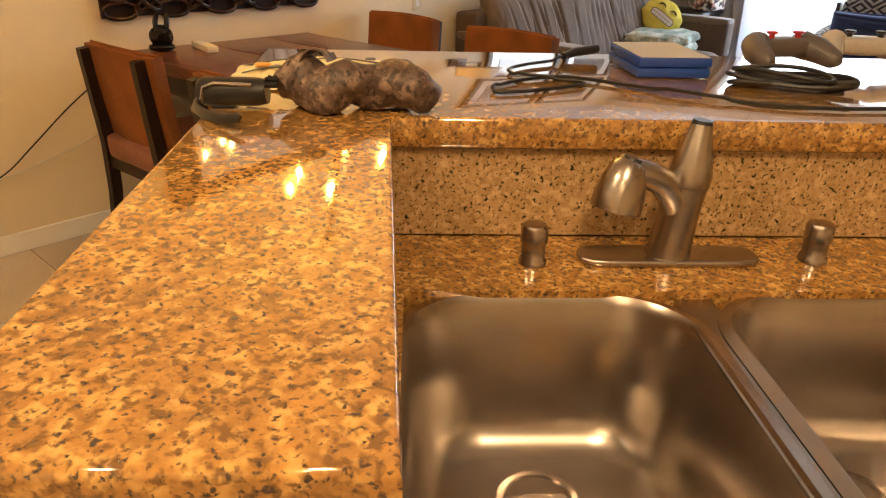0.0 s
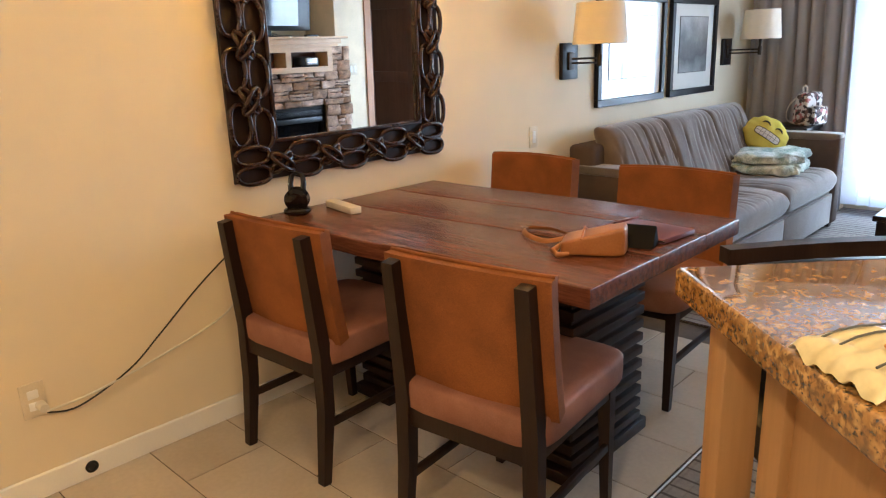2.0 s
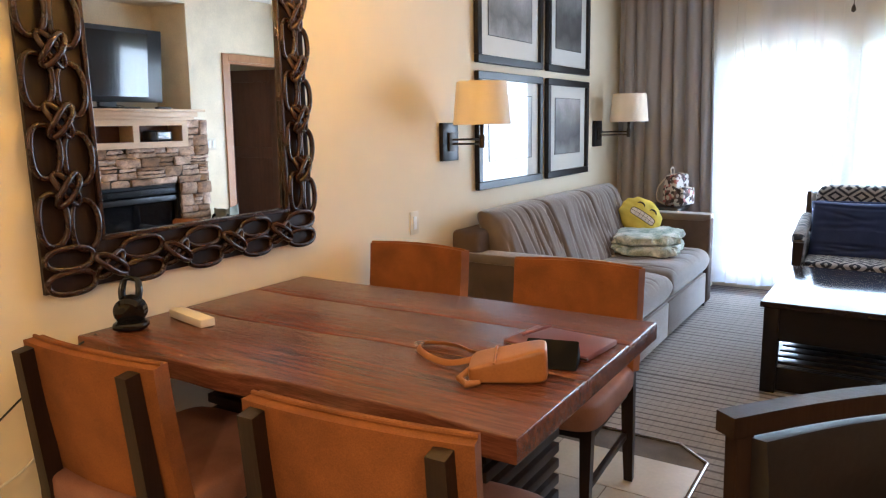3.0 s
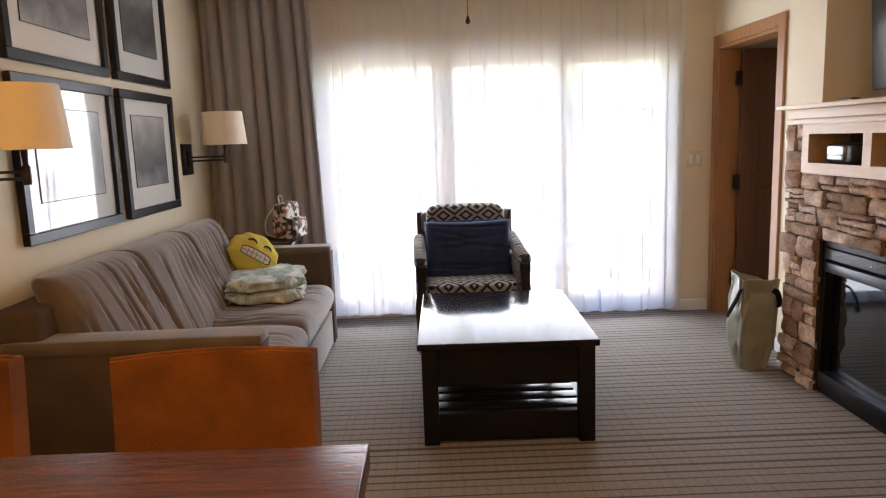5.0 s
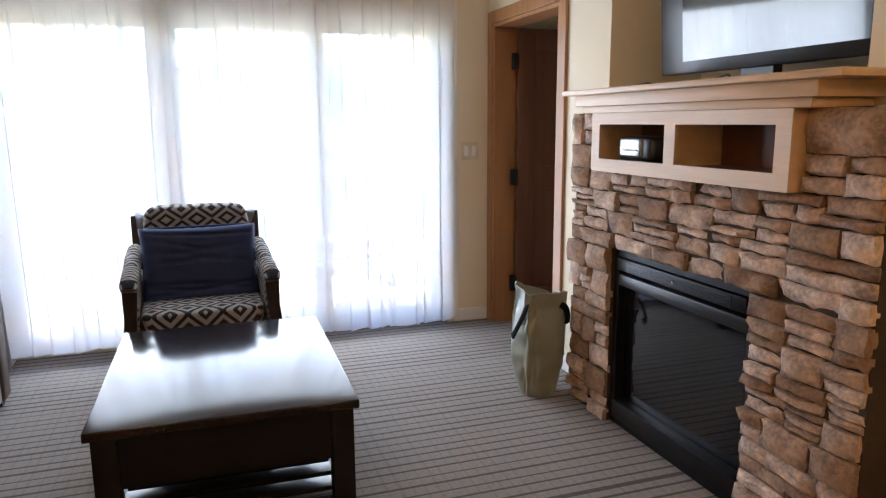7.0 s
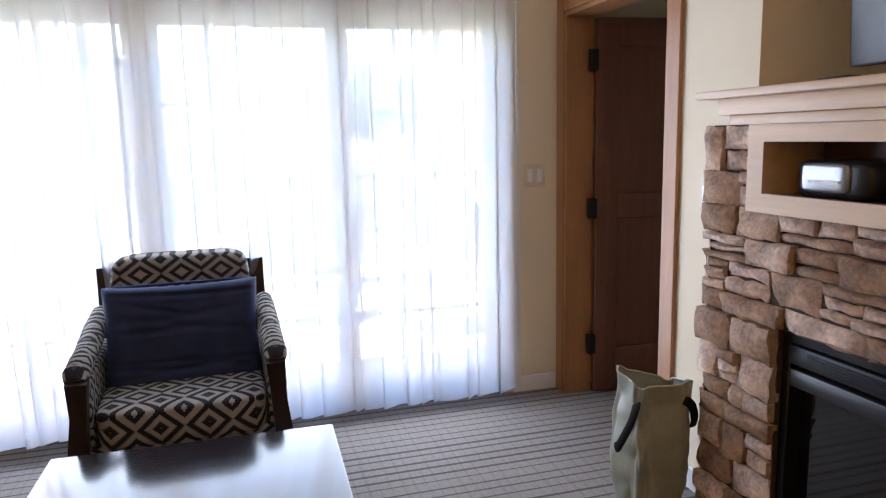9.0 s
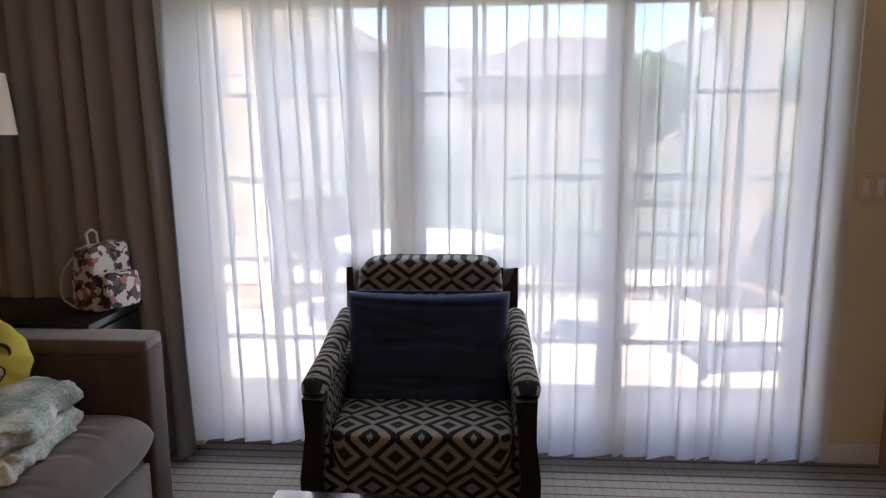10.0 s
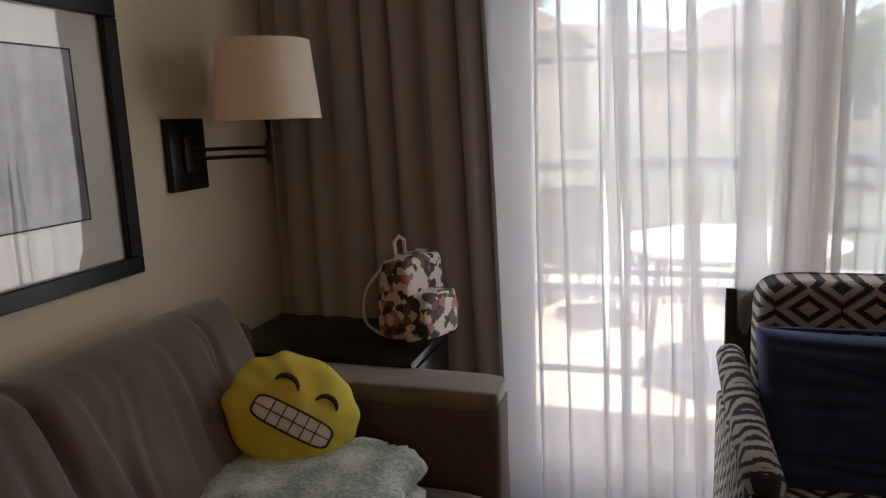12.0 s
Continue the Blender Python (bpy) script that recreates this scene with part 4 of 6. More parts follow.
# ---- sofa and what lies on it ----
def sofa():
    s = thing("sofa", pose(-2.53, 4.84, 0), "grey brown microfibre sofa bed with wide cushions", "sofa")
    L = 1.115
    part("base", boxed(-0.42, 0.425, -L + 0.13, L - 0.13, 0.03, 0.27, bevel=0.012), M_SOFA, s)
    for a, b in ((-L + 0.135, -0.004), (0.004, L - 0.135)):
        part("seat_cushion", padded(b - a, 0.66, 0.19, 150, 40, lambda u, v, w_, m_=(a + b) / 2: Vector((0.135 - v, m_ + u, 0.36 + w_)), creases(5 + int(a > -0.5), 26, b - a, 0.5, 0.009)), M_SOFA, s, "wrinkled seat cushion", 60)
        part("front_panel", boxed(0.425, 0.445, a, b, 0.04, 0.26, bevel=0.008), M_SOFA, s)
    part("back_frame", boxed(-0.445, -0.27, -L + 0.02, L - 0.02, 0.05, 0.80, bevel=0.03, seg=3), M_SOFASHADE, s)
    w = (2 * L - 0.26) / 3

    def lean(p):
        """One long back: it leans, bows out between its two seams and is creased along them."""
        t = p.z / 0.48
        d = min(abs(p.y + w / 2), abs(p.y - w / 2))
        seam = math.exp(-(d / 0.015) ** 2)
        return Vector((p.x - 0.20 * (t + 0.2) - 0.030 * seam - 0.17, p.y, p.z - 0.010 * seam * max(0, t) + 0.645))
    part("back_cushion", padded(3 * w, 0.50, 0.20, 330, 34, lambda u, v, w_: lean(Vector((w_, u, v))), creases(3, 46, 3 * w, 0.5, 0.011, 0.7)), M_SOFA, s, "long creased back with two seams", 60)
    for sg in (-1, 1):
        y = sg * (L - 0.065)
        part("arm", boxed(-0.42, 0.455 if sg > 0 else 0.51, y - 0.065, y + 0.065, 0.03, 0.665, bevel=0.022, seg=4), M_SOFASHADE, s)
        part("arm_pad", cushion(0.87 if sg > 0 else 0.925, 0.142, 0.05, 0.2, 48, 10, at=(0.02 if sg > 0 else 0.0475, y, 0.662)), M_SOFA, s, "soft top of the arm", 60)
        for fx in (-0.38, 0.40):
            part("foot", boxed(fx - 0.03, fx + 0.03, y - 0.03, y + 0.03, 0, 0.03), M_BLACKPLASTIC, s)


sofa()
M_YELLOW = material("yellow_plush", (0.66, 0.55, 0.10), 0.9, (0.52, 0.42, 0.06), 8, 300, 0.4, spec=0.2)
M_TOOTH = material("white_felt", (0.75, 0.70, 0.66), 0.9, (0.66, 0.6, 0.57), 12, 300, 0.3)
M_STITCH = plain("dark_stitch", (0.03, 0.02, 0.015), 0.8)
PIL = pose(-2.53, 5.645, 0.672, 0, 0, 0) @ look((0, 0, 0), (0.75, -1.0, 0.42), 36) @ Matrix.Diagonal((1.03, 1.0, 1.05, 1))
pillow = thing("round_cushion", PIL, "round yellow plush cushion with stitched grinning face", "cushion")
# local x to its right, y up, -z out of its face
part("body", cushion(0.31, 0.27, 0.15, 1.0, 110, 44, puff=lambda p: p * (1 + 0.018 * math.sin(13 * math.atan2(p.y, p.x) + 2 * math.sin(2 * math.atan2(p.y, p.x))) * (p.xy.length / 0.15) ** 2), ruffle=0.012, freq=17), M_YELLOW, pillow, "", 80)


def on_face(x, y, lift=0.004):
    q = 1 - (x / 0.155) ** 2 - (y / 0.135) ** 2
    return Vector((x, y, -0.075 * max(q, 0.02) ** 0.46 - lift))


bm = bmesh.new()
tw, th = 0.094, 0.028
me_rows = [[bm.verts.new(on_face(-tw + 2 * tw * i / 24, (-0.016 - th + 2 * th * j / 6) if abs(i - 12) < 11 else -0.016 + 0.55 * th * (2 * j / 6 - 1), 0.007)) for i in range(25)] for j in range(7)]
for j in range(6):
    for i in range(24):
        bm.faces.new((me_rows[j][i], me_rows[j][i + 1], me_rows[j + 1][i + 1], me_rows[j + 1][i]))
part("teeth", bm, M_TOOTH, pillow, "white felt teeth", 80)
for pts2 in ([(-tw + 2 * tw * i / 20, -0.016) for i in range(21)], *[[(x, -0.016 - th + 2 * th * i / 6) for i in range(7)] for x in (-0.055, -0.028, 0.0, 0.028, 0.055)]):
    part("stitch", tube([on_face(x, y, 0.009) for x, y in pts2], 0.0014, 5), M_STITCH, pillow)
part("mouth_seam", tube([on_face(tw * math.copysign(abs(math.cos(w)) ** 0.45, math.cos(w)), -0.016 + th * math.copysign(abs(math.sin(w)) ** 0.45, math.sin(w)), 0.008) for w in (2 * math.pi * k / 40 for k in range(40))], 0.0025, 6, True), M_STITCH, pillow)
for sx in (-1, 1):
    part("eye", tube([on_face(sx * 0.05 + 0.027 * math.cos(w), 0.047 + 0.022 * math.sin(w), 0.006) for w in (math.pi * (0.02 + 0.96 * k / 14) for k in range(15))], [0.002 + 0.0045 * math.sin(math.pi * k / 14) for k in range(15)], 8), M_STITCH, pillow, "dark arched eye")

M_MINT = material("mint_fleece", (0.72, 0.74, 0.70), 0.95, (0.24, 0.32, 0.28), 10, 110, 1.0, spec=0.1, contrast=0.75)
blanket = thing("folded_blanket", pose(-2.42, 5.47, 0.452, 0, 0, 8), "folded fluffy mint green blanket on the sofa", "blanket")
for k, (w_, d_, h_, z_) in enumerate(((0.44, 0.54, 0.08, 0.040), (0.43, 0.51, 0.08, 0.108))):
    part("fold", cushion(w_, d_, h_, 0.42, 140, 40, at=(0.005 * k, 0, z_), puff=lambda p: p * (1 + 0.09 * noise.noise(p * 26) + 0.05 * noise.noise(p * 60)), ruffle=0.05, freq=11, seed=3 * k + 1), M_MINT, blanket, "", 80)

# ---- end table and backpack ----
def end_table():
    t = thing("end_table", pose(-2.65, 6.17, 0), "dark espresso wood end table with a drawer", "side table")
    part("top", boxed(-0.31, 0.31, -0.22, 0.18, 0.675, 0.70, bevel=0.004), M_ESPRESSO, t)
    part("case", boxed(-0.29, 0.29, -0.20, 0.16, 0.50, 0.675), M_ESPRESSO, t)
    dr = part("drawer_front", boxed(0.29, 0.302, -0.18, 0.14, 0.515, 0.66, bevel=0.002), M_ESPRESSO, t)
    part("handle", tube([(0.302, -0.05, 0.59), (0.322, -0.045, 0.59), (0.322, 0.005, 0.59), (0.302, 0.01, 0.59)], 0.004, 8), M_STEEL, dr, "small metal pull")
    for x in (-0.265, 0.265):
        for y in (-0.175, 0.135):
            part("leg", boxed(x - 0.025, x + 0.025, y - 0.025, y + 0.025, 0, 0.50, bevel=0.003), M_ESPRESSO, t)
    part("shelf", boxed(-0.28, 0.28, -0.19, 0.15, 0.16, 0.18), M_ESPRESSO, t)


end_table()


def floral():
    """White canvas with scattered brown, black and rose patches."""
    m = material("printed_canvas", (0.80, 0.77, 0.74), 0.7, (0.70, 0.67, 0.64), 12, 300, 0.2)
    n, l = m.node_tree.nodes, m.node_tree.links
    b = n["Principled BSDF"]
    src = b.inputs["Base Color"].links[0].from_socket
    warp = n.new("ShaderNodeTexNoise")
    warp.inputs["Scale"].default_value = 40
    mx = n.new("ShaderNodeMix")
    mx.data_type = "RGBA"
    mx.inputs["Factor"].default_value = 0.035
    l.new(n["Texture Coordinate"].outputs["Object"], warp.inputs["Vector"])
    l.new(n["Texture Coordinate"].outputs["Object"], mx.inputs["A"])
    l.new(warp.outputs["Color"], mx.inputs["B"])
    vo = n.new("ShaderNodeTexVoronoi")
    vo.inputs["Scale"].default_value = 42
    l.new(mx.outputs["Result"], vo.inputs["Vector"])
    pick = n.new("ShaderNodeSeparateColor")
    l.new(vo.outputs["Color"], pick.inputs["Color"])
    ramp = n.new("ShaderNodeValToRGB")
    ramp.color_ramp.interpolation = "CONSTANT"
    cr = ramp.color_ramp
    cr.elements[0].color = (0.05, 0.035, 0.04, 1)
    cr.elements[1].position, cr.elements[1].color = 0.24, (0.17, 0.10, 0.09, 1)
    for at, colour in ((0.36, (0.52, 0.20, 0.20, 1)), (0.46, (0.8, 0.77, 0.74, 1))):
        e = cr.elements.new(at)
        e.color = colour
    l.new(pick.outputs["Red"], ramp.inputs["Fac"])
    mul = n.new("ShaderNodeMix")
    mul.data_type, mul.blend_type = "RGBA", "MULTIPLY"
    mul.inputs["Factor"].default_value = 1.0
    l.new(ramp.outputs["Color"], mul.inputs["A"])
    l.new(src, mul.inputs["B"])
    l.new(mul.outputs["Result"], b.inputs["Base Color"])
    return m


M_FLORAL = floral()
M_CREAM = plain("cream_trim", (0.72, 0.64, 0.55), 0.7)
pack = thing("backpack", pose(-2.42, 6.20, 0.70, 0, 0, 68), "small white backpack with dark and red floral print", "backpack")
part("body", cushion(0.185, 0.125, 0.25, 0.24, 48, 24, at=(0, 0, 0.126), puff=lambda p: Vector((p.x * (1 - 0.7 * max(0, p.z)), p.y * (1 - 1.2 * max(0, p.z)), p.z)), ruffle=0.01, freq=12), M_FLORAL, pack, "", 60)
part("front_pocket", cushion(0.15, 0.075, 0.135, 0.28, 36, 16, at=(0, -0.082, 0.082), ruffle=0.006, freq=14), M_FLORAL, pack, "rounded zip pocket", 60)
part("zip", tube([(0.075 * math.cos(w), -0.112, 0.08 + 0.065 * math.sin(w)) for w in (math.pi * k / 16 for k in range(17))], 0.004, 6), M_CREAM, pack)
part("body_zip", tube([(0.082 * math.cos(w), -0.045, 0.13 + 0.10 * math.sin(w)) for w in (math.pi * k / 16 for k in range(17))], 0.004, 6), M_CREAM, pack)
part("top_loop", tube([(-0.02, 0.04, 0.24), (-0.022, 0.045, 0.285), (0.0, 0.045, 0.30), (0.022, 0.045, 0.285), (0.02, 0.04, 0.24)], 0.006, 8), M_CREAM, pack, "cream hanging loop")
for s_ in (-1, 1):
    part("shoulder_strap", tube(smooth_path([(s_ * 0.05, 0.06, 0.22), (s_ * 0.085, 0.11, 0.14), (s_ * 0.095, 0.11, 0.05), (s_ * 0.09, 0.05, 0.015)], 6), 0.014, 8, flat=0.35), M_CREAM, pack, "cream shoulder strap")

# ---- armchair ----
def diamond_material(name, ax, ay, sx, sy):
    """Woven nested diamonds in cream on near-black, in the plane of two axes."""
    m = material(name, (0.29, 0.255, 0.222), 0.9, (0.23, 0.202, 0.178), 30, 400, 0.4, spec=0.2)
    n, l = m.node_tree.nodes, m.node_tree.links
    b = n["Principled BSDF"]
    src = b.inputs["Base Color"].links[0].from_socket
    sep = n.new("ShaderNodeSeparateXYZ")
    l.new(n["Texture Coordinate"].outputs["Object"], sep.inputs[0])
    tot = None
    fold = n.new("ShaderNodeMath")
    fold.operation = "SUBTRACT"
    l.new(sep.outputs[1], fold.inputs[0])
    l.new(sep.outputs[2], fold.inputs[1])
    for axis, size in ((ax, sx), (ay, sy)):
        d = n.new("ShaderNodeMath")
        d.operation = "DIVIDE"
        l.new(fold.outputs[0] if axis == "fold" else sep.outputs[axis], d.inputs[0])
        d.inputs[1].default_value = size
        st = n.new("ShaderNodeMath")
        st.operation = "SNAP"
        l.new(d.outputs[0], st.inputs[0])
        st.inputs[1].default_value = 0.0385
        pp = n.new("ShaderNodeMath")
        pp.operation = "PINGPONG"
        pp.inputs[1].default_value = 0.5
        l.new(st.outputs[0], pp.inputs[0])
        if tot:
            s_ = n.new("ShaderNodeMath")
            l.new(tot.outputs[0], s_.inputs[0])
            l.new(pp.outputs[0], s_.inputs[1])
            tot = s_
        else:
            tot = pp
    k = n.new("ShaderNodeMath")
    k.operation = "MULTIPLY_ADD"
    k.inputs[1].default_value, k.inputs[2].default_value = 3.0, 0.25
    l.new(tot.outputs[0], k.inputs[0])
    f = n.new("ShaderNodeMath")
    f.operation = "PINGPONG"
    f.inputs[1].default_value = 0.5
    l.new(k.outputs[0], f.inputs[0])
    r = n.new("ShaderNodeMapRange")
    r.inputs["From Min"].default_value, r.inputs["From Max"].default_value = 0.22, 0.26
    l.new(f.outputs[0], r.inputs["Value"])
    mx = n.new("ShaderNodeMix")
    mx.data_type = "RGBA"
    l.new(r.outputs["Result"], mx.inputs["Factor"])
    mx.inputs["A"].default_value = (0.016, 0.015, 0.018, 1)
    l.new(src, mx.inputs["B"])
    l.new(mx.outputs["Result"], b.inputs["Base Color"])
    return m


M_DIA_SEAT = diamond_material("diamond_weave_seat", 0, "fold", 0.165, 0.15)
M_DIA_BACK = diamond_material("diamond_weave_back", 0, 2, 0.16, 0.115)
M_DIA_ARM = diamond_material("diamond_weave_arm", 1, 2, 0.13, 0.12)
M_NAVY = material("navy_velvet", (0.026, 0.037, 0.098), 0.8, (0.014, 0.021, 0.058), 9, 300, 0.3, spec=0.3)


def armchair():
    c = thing("armchair", pose(-1.165, 6.07, 0, 0, 0, 1.7), "armchair in black and cream diamond weave with dark frame", "armchair")
    part("seat_cushion", cushion(0.60, 0.60, 0.15, 0.22, 56, 18, at=(0, -0.03, 0.345)), M_DIA_SEAT, c, "diamond-woven seat cushion", 60)
    part("front_band", boxed(-0.33, 0.33, -0.315, -0.285, 0.12, 0.295, bevel=0.012), M_DIA_BACK, c, "diamond-woven front band")
    part("seat_frame", boxed(-0.34, 0.34, -0.30, 0.28, 0.10, 0.27), M_DARK, c)
    part("back_cushion", cushion(0.56, 0.16, 0.47, 0.28, 56, 22, at=(0, 0.245, 0.645), puff=lambda p: Vector((p.x, p.y + 0.12 * (p.z + 0.2), p.z))), M_DIA_BACK, c, "diamond-woven back cushion", 60)
    part("back_frame", sheet(lambda a, b: Vector((-0.345 + 0.69 * a, 0.30 + 0.075 * b, 0.12 + 0.70 * b)), 4, 4, thick=0.035), M_DARK, c, "dark wood back frame")
    for s in (-1, 1):
        x = s * 0.335
        part("arm_panel", boxed(x - 0.035, x + 0.035, -0.30, 0.30, 0.14, 0.535, bevel=0.012), M_DIA_ARM, c, "woven arm side")
        part("arm_top", tube([(x, -0.325, 0.545), (x, -0.31, 0.565), (x, -0.1, 0.578), (x, 0.15, 0.615), (x, 0.31, 0.635)], [0.036, 0.043, 0.043, 0.043, 0.038], 16), M_DIA_ARM, c, "padded woven arm rest", 60)
        part("front_post", tube([(x + s * 0.005, -0.335, 0.0), (x + s * 0.005, -0.345, 0.12), (x + s * 0.012, -0.335, 0.28), (x, -0.322, 0.42), (x - s * 0.006, -0.335, 0.55)], [0.034, 0.046, 0.044, 0.038, 0.048], 4), M_DARK, c, "curved dark wood post")
        part("rear_leg", tube([(x, 0.30, 0), (x, 0.29, 0.14)], [0.02, 0.03], 4), M_DARK, c)


armchair()
cush = thing("lumbar_pillow", pose(-1.165, 6.145, 0.575, -14, 0, 1.7), "navy velvet pillow leaning on the armchair back", "pillow")
part("body", padded(0.42, 0.57, 0.15, 60, 76, lambda u, v, w_: Vector((v * (1 + 0.25 * abs(u)), -w_, u - 0.012 * (1 - (v / 0.285) ** 2) * (u > 0))), creases(14, 9, 0.34, 0.5, 0.012, 0.7)), M_NAVY, cush, "", 70)
part("piping", tube([(0.284 * math.copysign(abs(math.cos(w)) ** 0.12, math.cos(w)) * (1 + 0.055 * abs(math.sin(w))), 0, 0.208 * math.copysign(abs(math.sin(w)) ** 0.12, math.sin(w))) for w in (2 * math.pi * k / 48 for k in range(48))], 0.006, 6, True), M_NAVY, cush)

# ---- coffee table ----
def coffee_table():
    t = thing("coffee_table", pose(-1.085, 4.765, 0, 0, 0, -1), "glossy espresso coffee table with drawers and slatted shelf", "table")
    part("top", boxed(-0.397, 0.397, -0.515, 0.515, 0.44, 0.47, bevel=0.005, seg=3), M_TOP, t, "high gloss dark top")
    for x in (-0.345, 0.345):
        for y in (-0.465, 0.465):
            part("leg", boxed(x - 0.035, x + 0.035, y - 0.035, y + 0.035, 0, 0.439, bevel=0.004), M_ESPRESSO, t)
    for y in (-0.47, 0.47):
        part("end_apron", boxed(-0.31, 0.31, y - 0.012, y + 0.012, 0.27, 0.439), M_ESPRESSO, t)
    part("case", boxed(-0.34, 0.34, -0.43, 0.43, 0.27, 0.437), M_ESPRESSO, t)
    for y0, y1 in ((-0.425, -0.005), (0.005, 0.425)):
        d = part("drawer_front", boxed(-0.372, -0.352, y0, y1, 0.285, 0.432, bevel=0.003), M_ESPRESSO, t)
        part("pull", tube([(-0.372, (y0 + y1) / 2 - 0.05, 0.36), (-0.395, (y0 + y1) / 2 - 0.045, 0.36), (-0.395, (y0 + y1) / 2 + 0.045, 0.36), (-0.372, (y0 + y1) / 2 + 0.05, 0.36)], 0.005, 8), M_STEEL, d, "metal drawer pull")
    for x in (-0.345, 0.345):
        part("side_rail", boxed(x - 0.02, x + 0.02, -0.44, 0.44, 0.10, 0.135), M_ESPRESSO, t)
    for k in range(9):
        y = -0.40 + 0.10 * k
        part("shelf_slat", boxed(-0.33, 0.33, y - 0.036, y + 0.036, 0.136, 0.152, bevel=0.002), M_ESPRESSO, t)
    part("end_rail", boxed(-0.31, 0.31, -0.475, -0.455, 0.012, 0.13), M_ESPRESSO, t)


M_TOP = wood("espresso_gloss", (0.020, 0.012, 0.011), (0.011, 0.007, 0.007), 0.13, "y", bump=0.0, spec=0.3)
M_TOP.node_tree.nodes["Principled BSDF"].inputs["Coat Weight"].default_value = 0.12
M_TOP.node_tree.nodes["Principled BSDF"].inputs["Coat Roughness"].default_value = 0.14
M_TOP.node_tree.nodes["Principled BSDF"].inputs["Coat IOR"].default_value = 1.55
coffee_table()

# ---- pictures and sconces ----
def photo_material(seed, shades):
    """A grey landscape print: water below, a dark uneven tree line, pale sky above."""
    m = material("grey_photo", (0.9, 0.9, 0.9), 0.5, (0.55, 0.55, 0.56), 9.0, 60, 0.0, contrast=0.3)
    n, l = m.node_tree.nodes, m.node_tree.links
    b = n["Principled BSDF"]
    n["Mapping"].inputs["Location"].default_value = (seed, seed * 1.7, seed * 0.6)
    grain = b.inputs["Base Color"].links[0].from_socket
    sep = n.new("ShaderNodeSeparateXYZ")
    l.new(n["Texture Coordinate"].outputs["Object"], sep.inputs[0])
    edge = n.new("ShaderNodeTexNoise")
    edge.inputs["Scale"].default_value, edge.inputs["Detail"].default_value = 7.0, 8
    l.new(n["Mapping"].outputs["Vector"], edge.inputs["Vector"])
    lift = n.new("ShaderNodeMath")
    lift.operation = "MULTIPLY_ADD"
    lift.inputs[1].default_value = 0.28
    l.new(edge.outputs["Fac"], lift.inputs[0])
    l.new(sep.outputs[2], lift.inputs[2])
    r = n.new("ShaderNodeMapRange")
    r.inputs["From Min"].default_value, r.inputs["From Max"].default_value = 0.27, 0.68
    l.new(lift.outputs[0], r.inputs["Value"])
    ramp = n.new("ShaderNodeValToRGB")
    cr = ramp.color_ramp
    cr.elements[0].color, cr.elements[1].color = (shades[0],) * 3 + (1,), (shades[3],) * 3 + (1,)
    for at, v in ((0.34, shades[1]), (0.62, shades[2])):
        e = cr.elements.new(at)
        e.color = (v, v, v * 1.02, 1)
    l.new(r.outputs["Result"], ramp.inputs["Fac"])
    mul = n.new("ShaderNodeMix")
    mul.data_type, mul.blend_type = "RGBA", "MULTIPLY"
    mul.inputs["Factor"].default_value = 1.0
    l.new(ramp.outputs["Color"], mul.inputs["A"])
    l.new(grain, mul.inputs["B"])
    l.new(mul.outputs["Result"], b.inputs["Base Color"])
    b.inputs["Coat Weight"].default_value, b.inputs["Coat Roughness"].default_value, b.inputs["Coat IOR"].default_value = 1.0, 0.02, 2.0
    return m


